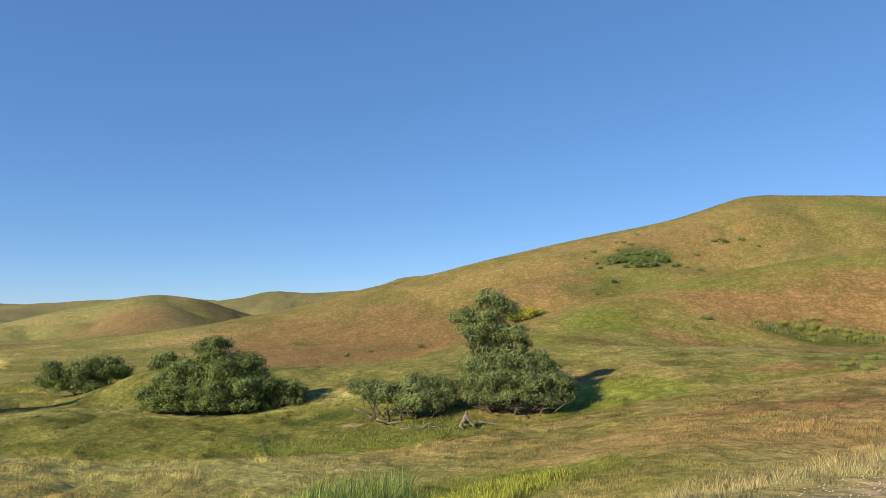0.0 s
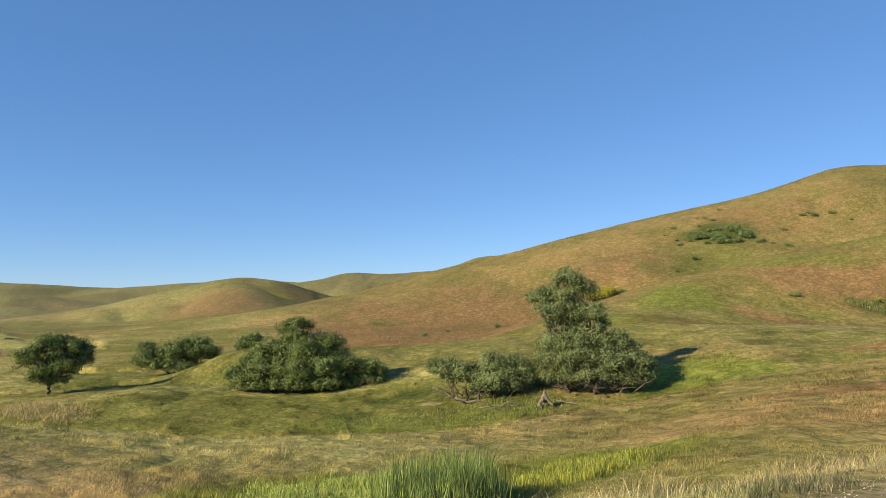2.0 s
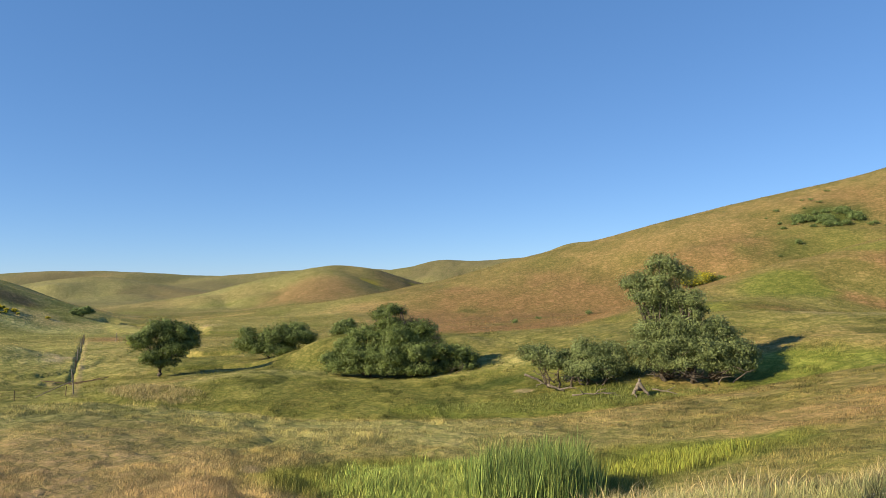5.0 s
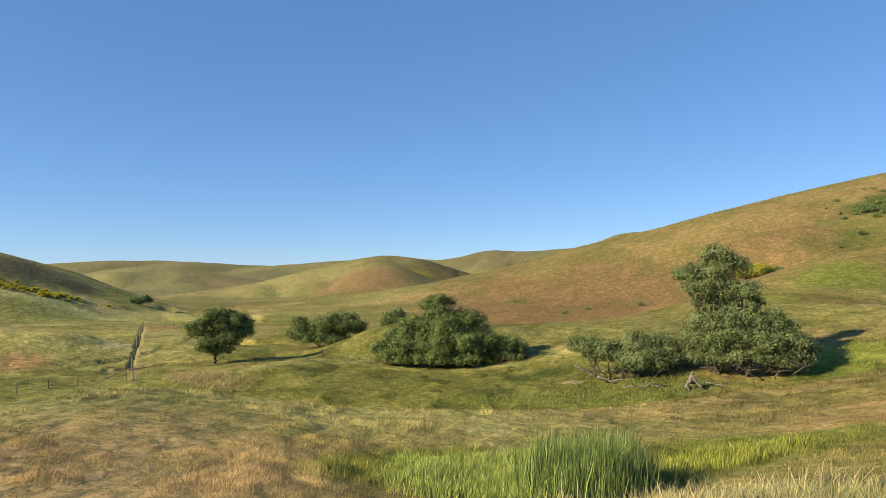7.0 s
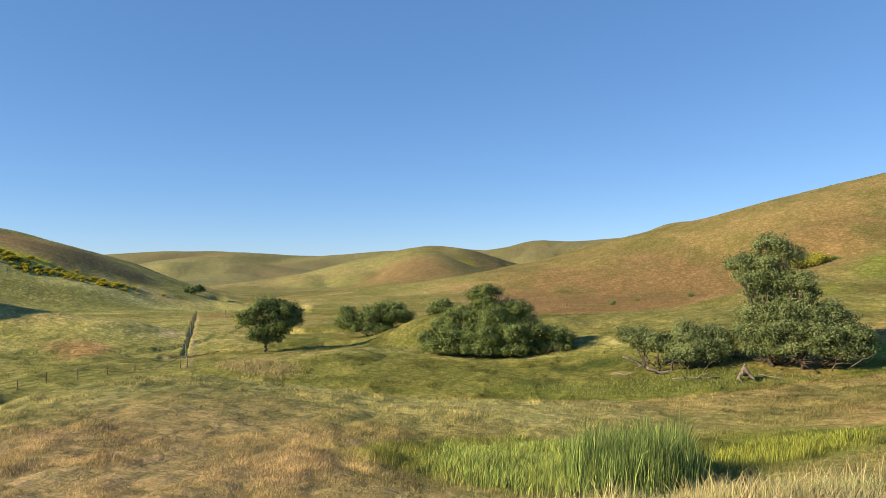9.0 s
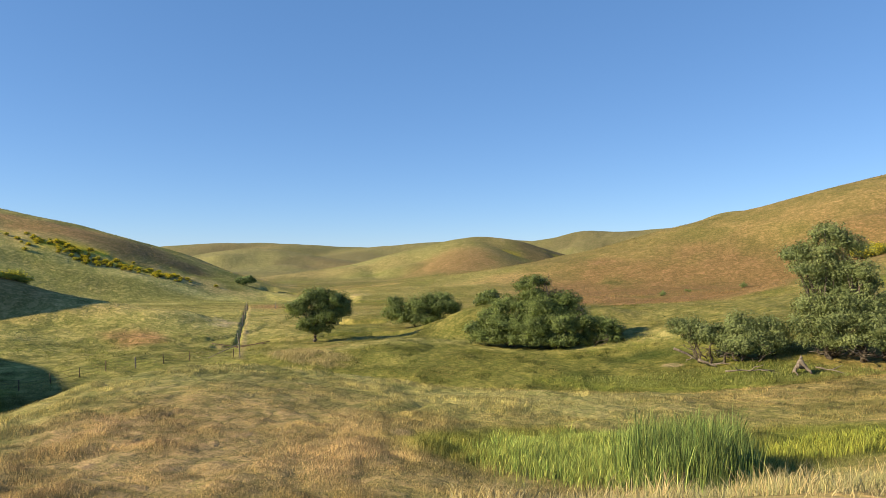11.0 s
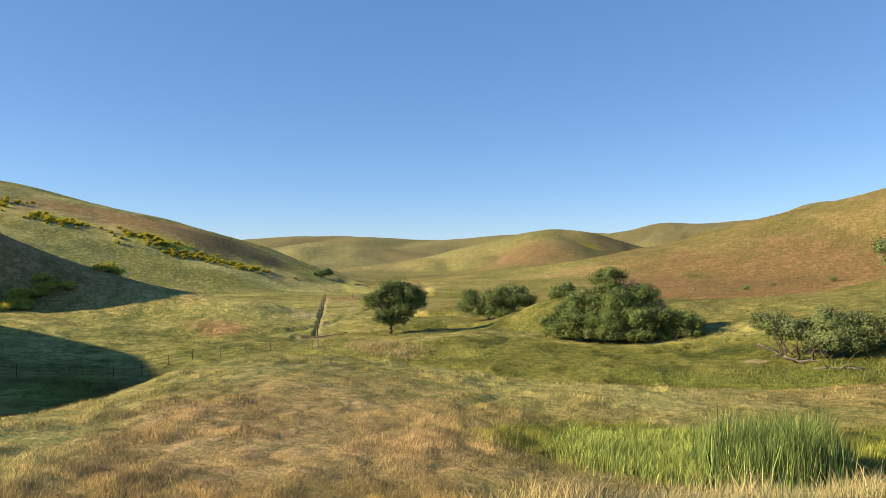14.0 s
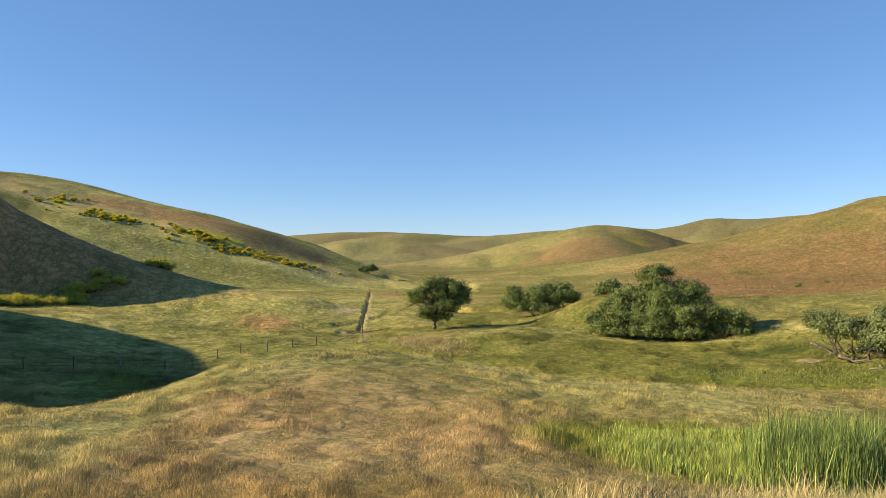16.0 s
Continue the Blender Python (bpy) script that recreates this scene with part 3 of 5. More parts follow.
# ---- ground sheet ----
def grid_mesh(name, xs, ys, zs):
    """A closed-round polar sheet with a small cap at the stand."""
    nr, na = xs.shape
    co = np.empty((nr * na + 1, 3))
    co[:-1] = np.stack([xs, ys, zs], -1).reshape(-1, 3)
    co[-1] = (0, 0, 6.4)
    i, j = np.meshgrid(np.arange(nr - 1), np.arange(na), indexing="ij")
    k = (j + 1) % na
    quads = np.stack([i * na + j, (i + 1) * na + j, (i + 1) * na + k, i * na + k], -1).reshape(-1, 4)[:, ::-1]
    cap = np.stack([np.arange(na), (np.arange(na) + 1) % na, np.full(na, nr * na)], -1)[:, ::-1]
    me = bpy.data.meshes.new(name)
    me.vertices.add(len(co))
    me.vertices.foreach_set("co", co.ravel())
    me.loops.add(quads.size + cap.size)
    me.loops.foreach_set("vertex_index", np.concatenate([quads.ravel(), cap.ravel()]).astype(np.int32))
    me.polygons.add(len(quads) + len(cap))
    me.polygons.foreach_set("loop_start", np.concatenate([np.arange(len(quads)) * 4, len(quads) * 4 + np.arange(len(cap)) * 3]).astype(np.int32))
    me.update(calc_edges=True)
    me.shade_smooth()
    return me


def paint(me, colours):
    """Store a colour for each vertex."""
    a = me.color_attributes.new("cover", "FLOAT_COLOR", "POINT")
    rgba = np.ones((len(colours), 4), np.float32)
    rgba[:, :3] = colours
    a.data.foreach_set("color", rgba.ravel())


ground_mesh = grid_mesh("ground", GX, GY, GZ)
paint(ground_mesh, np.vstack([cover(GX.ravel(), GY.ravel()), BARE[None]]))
ground = tagged(new("ground", ground_mesh), "rolling pasture hills of drying grass, green in the hollows", "ground", kind="structure")


def pasture_material():
    """Sward: cushions of dry seed heads parted by greener creases, at three sizes, with matching relief and crease
    shade in the colour.
    """
    m, nt, b = material("pasture", 0.95)
    b.inputs["Specular IOR Level"].default_value = 0.08
    attr = nt.nodes.new("ShaderNodeAttribute")
    attr.attribute_name = "cover"
    pos = nt.nodes.new("ShaderNodeNewGeometry").outputs["Position"]

    def maths(how, p, q):
        n = nt.nodes.new("ShaderNodeMath")
        n.operation = how
        for socket, v in zip(n.inputs, (p, q)):
            if isinstance(v, (int, float)):
                socket.default_value = v
            else:
                nt.links.new(v, socket)
        return n.outputs[0]

    col, relief = attr.outputs["Color"], 0.0
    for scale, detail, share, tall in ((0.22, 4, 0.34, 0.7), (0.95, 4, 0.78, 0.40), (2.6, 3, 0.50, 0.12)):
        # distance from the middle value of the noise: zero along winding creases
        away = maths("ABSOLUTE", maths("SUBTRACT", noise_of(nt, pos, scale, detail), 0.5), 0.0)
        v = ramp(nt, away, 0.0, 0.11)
        # shade of the creases put into the colour; cushion tops toned paler
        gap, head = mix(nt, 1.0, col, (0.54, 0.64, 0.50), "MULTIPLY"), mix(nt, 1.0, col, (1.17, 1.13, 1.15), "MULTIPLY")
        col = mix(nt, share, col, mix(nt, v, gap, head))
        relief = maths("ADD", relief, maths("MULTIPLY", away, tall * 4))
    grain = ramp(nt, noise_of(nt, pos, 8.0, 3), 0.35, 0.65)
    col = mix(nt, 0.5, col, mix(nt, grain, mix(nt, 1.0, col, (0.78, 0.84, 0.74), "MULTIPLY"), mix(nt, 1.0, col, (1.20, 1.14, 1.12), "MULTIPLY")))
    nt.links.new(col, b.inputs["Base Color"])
    bump = add(nt, "Bump", Strength=0.7, Distance=0.17)
    nt.links.new(relief, bump.inputs["Height"])
    nt.links.new(bump.outputs[0], b.inputs["Normal"])
    return m


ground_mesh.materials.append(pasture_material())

# ---- plants ----
def leaf_material(name, light, dark, clear=0.35, rough=0.6, cover_colour=False):
    """Thin leaves: each one takes a tone between dark and light, and lets some light through."""
    m, nt, b = material(name, rough)
    if cover_colour:
        attr = nt.nodes.new("ShaderNodeAttribute")
        attr.attribute_name = "cover"
        col = attr.outputs["Color"]
    else:
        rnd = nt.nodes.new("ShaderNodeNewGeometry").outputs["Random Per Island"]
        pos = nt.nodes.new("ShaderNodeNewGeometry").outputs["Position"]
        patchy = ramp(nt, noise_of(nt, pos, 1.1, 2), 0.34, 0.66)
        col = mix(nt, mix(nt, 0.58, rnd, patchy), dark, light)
    nt.links.new(col, b.inputs["Base Color"])
    trans = nt.nodes.new("ShaderNodeBsdfTranslucent")
    nt.links.new(mix(nt, 1.0, col, (1.15, 1.1, 0.6), "MULTIPLY"), trans.inputs["Color"])
    shader = nt.nodes.new("ShaderNodeMixShader")
    shader.inputs[0].default_value = clear
    nt.links.new(b.outputs[0], shader.inputs[1])
    nt.links.new(trans.outputs[0], shader.inputs[2])
    nt.links.new(shader.outputs[0], nt.nodes["Material Output"].inputs["Surface"])
    return m


def bark_material():
    m, nt, b = material("bark", 0.9)
    pos = nt.nodes.new("ShaderNodeNewGeometry").outputs["Position"]
    v = ramp(nt, noise_of(nt, pos, 9.0, 6), 0.3, 0.7)
    nt.links.new(mix(nt, v, (0.045, 0.034, 0.026), (0.19, 0.155, 0.12)), b.inputs["Base Color"])
    bump = add(nt, "Bump", Strength=0.8, Distance=0.05)
    nt.links.new(noise_of(nt, pos, 22.0, 4), bump.inputs["Height"])
    nt.links.new(bump.outputs[0], b.inputs["Normal"])
    return m


BARK = bark_material()
# WILLOW and BUSH dark tones lowered to stand for shade inside the crowns
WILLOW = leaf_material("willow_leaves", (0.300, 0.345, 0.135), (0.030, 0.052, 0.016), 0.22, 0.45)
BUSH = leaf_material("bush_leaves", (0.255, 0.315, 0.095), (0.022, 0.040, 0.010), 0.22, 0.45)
WEED_LEAVES = leaf_material("weed_leaves", (0.38, 0.41, 0.13), (0.20, 0.25, 0.07), 0.4)
BRUSH = leaf_material("brush_leaves", (0.21, 0.27, 0.09), (0.065, 0.10, 0.034), 0.25)
MUSTARD_LEAVES = leaf_material("mustard_leaves", (0.27, 0.29, 0.08), (0.12, 0.15, 0.04), 0.35)
PETALS = leaf_material("mustard_flowers", (0.82, 0.70, 0.05), (0.62, 0.54, 0.04), 0.35)
SWARD = leaf_material("grass_blades", None, None, 0.04, 0.85, True)


def soup(name, verts, faces, mats, colours=None, normals=None):
    """A mesh from arrays: verts (n, 3), faces (m, k)."""
    me = bpy.data.meshes.new(name)
    k = faces.shape[1]
    me.vertices.add(len(verts))
    me.vertices.foreach_set("co", np.ascontiguousarray(verts, np.float32).ravel())
    me.loops.add(faces.size)
    me.loops.foreach_set("vertex_index", faces.astype(np.int32).ravel())
    me.polygons.add(len(faces))
    me.polygons.foreach_set("loop_start", np.arange(len(faces), dtype=np.int32) * k)
    me.update(calc_edges=True)
    for m in mats:
        me.materials.append(m)
    if colours is not None:
        paint(me, colours)
    if normals is not None:
        me.normals_split_custom_set_from_vertices(normals)
    return me


def leaf_quads(centres, out, length, width, rng):
    """Small pointed leaves at the centres, facing roughly out, tumbled at random."""
    n = len(centres)
    nrm = out + rng.normal(0, 0.5, (n, 3))
    nrm /= np.linalg.norm(nrm, axis=1)[:, None] + 1e-9
    a = np.cross(nrm, rng.normal(0, 1, (n, 3)))
    a /= np.linalg.norm(a, axis=1)[:, None] + 1e-9
    b = np.cross(nrm, a)
    ls = length * rng.uniform(0.6, 1.3, n)[:, None]
    ws = width * rng.uniform(0.6, 1.3, n)[:, None]
    v = np.stack([centres - a * ls * 0.5, centres - b * ws * 0.5 - a * ls * 0.06, centres + a * ls * 0.5, centres + b * ws * 0.5 - a * ls * 0.06], 1).reshape(-1, 3)
    return v, np.arange(n * 4).reshape(-1, 4)


def crown_leaves(lobes, leaves, length, width, rng, spread=1.0, floor=0.05):
    """Leaves gathered in clumps over the lobes of a crown; lobes: (right, away, up, radius, half-height)."""
    area = np.array([rx * rz for _, _, _, rx, rz in lobes])
    pts, outs = [], []
    for (cx, cy, cz, rx, rz), share in zip(lobes, area / area.sum()):
        clumps = max(10, int(34 * rx * rz * spread) + 10)
        way = rng.normal(0, 1, (clumps, 3))
        way[:, 2] = np.abs(way[:, 2]) - 0.95 * rng.random(clumps)
        way /= np.linalg.norm(way, axis=1)[:, None]
        size = np.array((rx, 0.85 * (rx + rz) / 2, rz))
        mid = np.array((cx, cy, cz)) + way * size * rng.uniform(0.55, 1.12, (clumps, 1))
        rad = rng.uniform(0.20, 0.42, clumps) * (rx * rz) ** 0.25 + 0.06
        n = max(3, int(leaves * share / clumps))
        w = rng.normal(0, 1, (clumps, n, 3))
        w /= np.linalg.norm(w, axis=2)[..., None]
        p = mid[:, None] + w * (rad[:, None] * rng.uniform(0.45, 1.1, (clumps, n)))[..., None] * np.array((1.2, 1.2, 0.8))
        # loose sprays that break the outline
        far = rng.random((clumps, n)) < 0.10
        p = np.where(far[..., None], mid[:, None] + w * (rad[:, None] * rng.uniform(1.0, 1.7, (clumps, n)))[..., None], p)
        pts.append(p.reshape(-1, 3))
        outs.append((w * 0.7 + way[:, None] * 0.6).reshape(-1, 3))
        # leaves deep in the lobe
        k = int(leaves * share * 0.12)
        w = rng.normal(0, 1, (k, 3))
        w /= np.linalg.norm(w, axis=1)[:, None]
        pts.append(np.array((cx, cy, cz)) + w * size * rng.uniform(0.2, 0.8, (k, 1)))
        outs.append(w)
    pts, outs = np.vstack(pts), np.vstack(outs)
    keep = pts[:, 2] > floor
    return leaf_quads(pts[keep], outs[keep], length, width, rng)


def tube(bm, path, r0, r1, sides=7):
    """A tapered limb along a path."""
    rings = []
    for i, p in enumerate(path):
        d = (path[min(i + 1, len(path) - 1)] - path[max(i - 1, 0)]).normalized()
        q = d.to_track_quat("Z", "Y")
        r = r0 + (r1 - r0) * i / (len(path) - 1)
        rings.append([bm.verts.new(p + q @ Vector((r * math.cos(k * math.tau / sides), r * math.sin(k * math.tau / sides), 0))) for k in range(sides)])
    for a, b in zip(rings, rings[1:]):
        for k in range(sides):
            bm.faces.new((a[k], a[(k + 1) % sides], b[(k + 1) % sides], b[k]))
    bm.faces.new(rings[0][::-1])
    bm.faces.new(rings[-1])


def bent(a, b, sag, rng, n=6):
    """A crooked path from a to b."""
    a, b = Vector(a), Vector(b)
    out = []
    for i in range(n + 1):
        t = i / n
        p = a.lerp(b, t)
        w = math.sin(t * math.pi)
        out.append(p + Vector((rng.normal(0, sag) * w, rng.normal(0, sag) * w, w * sag * 0.8 + rng.normal(0, sag * 0.5) * w)))
    return out


def part(name, data, parent, label=""):
    ob = new(name, data)
    ob.parent = parent
    if label:
        tagged(ob, label)
    return ob


def bm_mesh(name, bm, mat):
    me = bpy.data.meshes.new(name)
    bm.normal_update()
    bm.to_mesh(me)
    bm.free()
    me.materials.append(mat)
    me.shade_smooth()
    return me


def limbs(lobes, stems, thick, rng, base=0.5, dead=0, fork=0.0):
    """Trunks that fork to the lobes, from a foot of the given half-width; some dead twigs low down."""
    bm = bmesh.new()
    feet = [Vector((rng.uniform(-base, base), rng.uniform(-base, base) * 0.4, -0.25)) for _ in range(stems)]
    if fork:
        tube(bm, bent((0, 0, -0.25), (0.08, 0, fork), 0.03, rng), thick * 1.25, thick * 0.9, 9)
        feet = [Vector((0.08, 0, fork - 0.05))]
    for cx, cy, cz, rx, rz in lobes:
        foot = min(feet, key=lambda f: abs(f.x - cx) + rng.random() * base * 0.5)
        path = bent(foot, (cx, cy, cz), 0.10 * thick / 0.12 + 0.04 * abs(cx - foot.x), rng)
        tube(bm, path, thick * rng.uniform(0.5, 0.95), thick * 0.2)
        for _ in range(5):
            s = path[rng.integers(2, len(path))]
            w = Vector(rng.normal(0, 1, 3)).normalized()
            e = Vector((cx + w.x * rx * 0.9, cy + w.y * rx * 0.8, cz + w.z * rz * 0.9))
            tube(bm, bent(s, e, 0.07, rng, 4), thick * 0.28, thick * 0.06, 5)
    for _ in range(dead):
        s = Vector((rng.uniform(-1, 1) * base * 1.3, -0.3 * base, 0.2))
        e = s + Vector((rng.uniform(-1.3, 1.3), rng.uniform(-0.9, 0.1), rng.uniform(-0.1, 0.8)))
        tube(bm, bent(s, e, 0.12, rng, 5), thick * 0.3, thick * 0.05, 5)
    return bm


def leafy_tree(name, az, d, lobes, leaves, size, mat, label, category, seed, stems=3, thick=0.12, base=0.5, dead=0, spread=1.0, floor=0.05, fork=0.0):
    rng = np.random.default_rng(seed)
    p = at(az, d)
    root = tagged(new(name), label, category)
    root.matrix_world = pose(p.x, p.y, p.z, 0, 0, az)
    part("trunk", bm_mesh("trunk", limbs(lobes, stems, thick, rng, base, dead, fork), BARK), root, "gnarled grey-brown bark")
    v, f = crown_leaves(lobes, leaves, size, size * 0.58, rng, spread, floor)
    part("crown", soup("crown", v, f, [mat]), root)
    return root


# trees: degrees to the left, metres off, lobes of the crown (right, away, up, radius, half-height)
WILLOW_TOP = [(-1.4, 0, 7.3, 0.95, 0.75), (-0.4, 0.3, 6.6, 0.85, 0.7), (-2.0, -0.2, 6.2, 1.0, 0.8), (-3.25, 0.3, 6.0, 0.85, 0.75), (-2.65, -0.3, 5.2, 0.85, 0.7), (-1.1, 0.2, 5.2, 1.2, 0.9), (0.1, -0.2, 5.0, 0.9, 0.8), (0.45, 0.2, 4.3, 0.7, 0.5), (-2.1, 0.3, 4.3, 0.8, 0.55), (-1.0, 0.4, 4.2, 1.1, 0.7)]
WILLOW_SKIRT = [(-2.3, 0, 3.0, 1.0, 0.9), (-1.1, -0.5, 3.1, 1.2, 0.9), (0.45, 0, 3.4, 1.3, 0.9), (1.8, 0.3, 3.0, 1.2, 0.95), (2.9, 0, 2.1, 1.0, 0.8), (3.5, 0.2, 1.5, 0.8, 0.6), (1.3, -0.8, 2.0, 1.4, 0.9), (-0.75, -1.0, 2.0, 1.4, 0.9), (-2.5, -0.3, 1.8, 1.0, 0.8), (2.5, -0.6, 1.2, 1.1, 0.6), (0.4, -0.9, 1.1, 1.5, 0.6), (-1.7, -0.8, 1.1, 1.2, 0.55), (0.2, 0.5, 2.4, 2.2, 1.2), (3.1, -0.4, 0.9, 0.8, 0.5)]
BIG_WILLOW = (-5.2, 49.6, WILLOW_TOP + WILLOW_SKIRT)
LOW_WILLOW = (2.7, 49.0, [(-2.4, 0, 1.85, 1.1, 0.6), (-3.2, 0.2, 2.0, 0.6, 0.4), (-1.1, -0.3, 1.5, 0.9, 0.7), (0.5, 0, 1.9, 1.2, 0.9), (2.1, 0.2, 1.8, 1.0, 0.9), (1.0, -0.6, 1.1, 1.5, 0.7), (2.6, 0, 1.2, 0.8, 0.7), (-1.8, -0.2, 1.3, 1.0, 0.5), (0.2, -0.7, 0.9, 1.3, 0.5)])
THICKET_TOP = [(-1.15, 0, 5.0, 0.9, 0.5), (-1.95, 0.2, 4.7, 0.6, 0.4), (-0.1, 0.2, 4.9, 0.5, 0.35), (-0.9, 0, 4.0, 1.1, 0.6), (-2.9, 0.2, 3.2, 1.3, 0.8), (-0.7, -0.3, 3.0, 1.6, 1.0), (1.3, 0.3, 3.2, 1.3, 0.9), (2.1, 0.5, 2.7, 0.9, 0.7), (-4.4, 0, 2.3, 1.2, 0.8), (-5.5, -0.2, 1.2, 1.0, 0.75)]
THICKET_SKIRT = [(-3.3, -0.8, 1.5, 1.6, 1.0), (-1.1, -1.0, 1.5, 1.6, 1.0), (1.1, -1.0, 1.7, 1.4, 0.95), (3.0, -0.5, 1.8, 1.2, 0.8), (4.6, -0.2, 1.6, 1.0, 0.7), (5.2, 0, 1.2, 0.7, 0.6), (3.7, -0.4, 0.9, 1.2, 0.6), (-2.5, -0.8, 0.6, 1.8, 0.6), (1.5, -1.0, 0.6, 1.8, 0.6), (-0.5, -1.4, 0.55, 1.6, 0.6), (-4.6, -0.5, 0.6, 1.4, 0.6), (4.6, -0.3, 0.6, 1.3, 0.5), (-0.3, 0.4, 1.8, 3.2, 1.4), (0.2, 0.2, 3.4, 1.6, 0.8)]
MAIN_BUSH = (15.9, 58.5, THICKET_TOP + THICKET_SKIRT)
FAR_BUSH_A = (25.5, 72.0, [(-2.1, 0, 1.4, 1.3, 1.1), (-2.4, 0.2, 2.4, 0.8, 0.6), (0.3, -0.2, 1.9, 1.6, 1.2), (2.2, 0, 2.1, 1.4, 1.1), (3.2, 0.2, 1.7, 0.6, 0.7), (1.7, 0.2, 2.8, 1.0, 0.5), (0, -0.6, 0.8, 2.6, 0.7)])
LONE_TREE = (33.6, 64.0, [(1.4, 0, 3.3, 1.4, 0.95), (-0.3, 0.2, 3.5, 1.3, 0.85), (-1.5, -0.2, 2.9, 0.9, 0.8), (0.4, 0.1, 4.0, 0.9, 0.45), (2.3, 0.1, 2.6, 0.8, 0.75), (0.9, -0.3, 2.2, 1.3, 0.8), (-0.6, -0.4, 1.6, 0.8, 0.6), (0.5, -0.2, 1.1, 1.1, 0.45)])
SMALL_TREE = (20.3, 90.0, [(-0.07, 0.00, 0.98, 1.47, 0.84), (0.49, 0.42, 1.54, 0.84, 0.63), (-0.77, -0.34, 0.70, 0.84, 0.56)])

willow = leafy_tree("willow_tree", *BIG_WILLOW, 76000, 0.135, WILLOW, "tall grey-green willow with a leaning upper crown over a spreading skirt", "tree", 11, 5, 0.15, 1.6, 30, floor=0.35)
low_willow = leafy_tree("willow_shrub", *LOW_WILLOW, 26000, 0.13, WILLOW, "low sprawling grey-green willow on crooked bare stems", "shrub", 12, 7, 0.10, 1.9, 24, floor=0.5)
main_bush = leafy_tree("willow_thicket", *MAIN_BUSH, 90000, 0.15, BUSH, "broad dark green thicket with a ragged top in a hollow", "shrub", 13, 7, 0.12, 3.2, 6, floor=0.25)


def dead_twigs(root, ends, r, label, seed):
    """Leafless grey twigs that stand out of a crown; each a part of its own."""
    rng = np.random.default_rng(seed)
    for a, b in ends:
        bm = bmesh.new()
        path = bent(a, b, 0.10, rng, 6)
        tube(bm, path, r, r * 0.3, 6)
        for i in (2, 3, 4, 5):
            w = Vector((rng.normal(0, 0.35), rng.normal(0, 0.2), rng.uniform(0.1, 0.5)))
            tube(bm, bent(path[i], path[i] + w, 0.05, rng, 3), r * 0.5, r * 0.15, 5)
        part("dead_branch", bm_mesh("dead_branch", bm, BARK), root, label)


dead_twigs(main_bush, [((0.1, -0.2, 3.4), (0.45, -0.3, 5.3)), ((0.3, -0.2, 3.6), (0.9, -0.2, 4.7)), ((-0.3, -0.3, 4.2), (0.2, -0.3, 5.5)), ((2.2, -1.2, 2.2), (2.9, -1.3, 3.1)), ((3.3, -1.6, 0.1), (4.3, -1.7, 0.8)), ((3.9, -1.6, 0.1), (4.6, -1.6, 1.0))], 0.035, "bare grey dead branch", 18)
dead_twigs(willow, [((2.6, -1.2, 0.1), (3.7, -1.5, 0.9)), ((1.8, -1.6, 0.0), (2.3, -1.9, 0.9)), ((0.6, -1.7, 0.1), (-0.3, -2.0, 0.6)), ((-1.2, -1.6, 0.1), (-2.4, -1.8, 0.5))], 0.05, "bare twisted dead limb", 19)
dead_twigs(low_willow, [((-1.4, -0.6, 0.1), (-2.9, -0.8, 0.9)), ((0.4, -1.2, 0.1), (-0.5, -1.4, 0.6)), ((1.5, -1.2, 0.1), (2.3, -1.3, 0.7))], 0.05, "bare twisted dead limb", 20)
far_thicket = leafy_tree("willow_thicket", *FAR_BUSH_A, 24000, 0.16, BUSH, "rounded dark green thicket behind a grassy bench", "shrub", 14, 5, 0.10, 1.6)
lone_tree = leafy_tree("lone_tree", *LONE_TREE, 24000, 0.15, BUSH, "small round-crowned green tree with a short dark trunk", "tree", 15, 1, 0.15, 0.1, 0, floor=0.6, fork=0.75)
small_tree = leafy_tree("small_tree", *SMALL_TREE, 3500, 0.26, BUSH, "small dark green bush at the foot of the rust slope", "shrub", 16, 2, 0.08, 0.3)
valley_bush = leafy_tree("valley_bush", 38.6, 158, [(-0.9, 0, 0.7, 1.0, 0.7), (0.5, 0.3, 0.9, 1.5, 0.9)], 1600, 0.4, BRUSH, "dark bush far up the valley floor", "shrub", 17, 2, 0.08, 0.3)

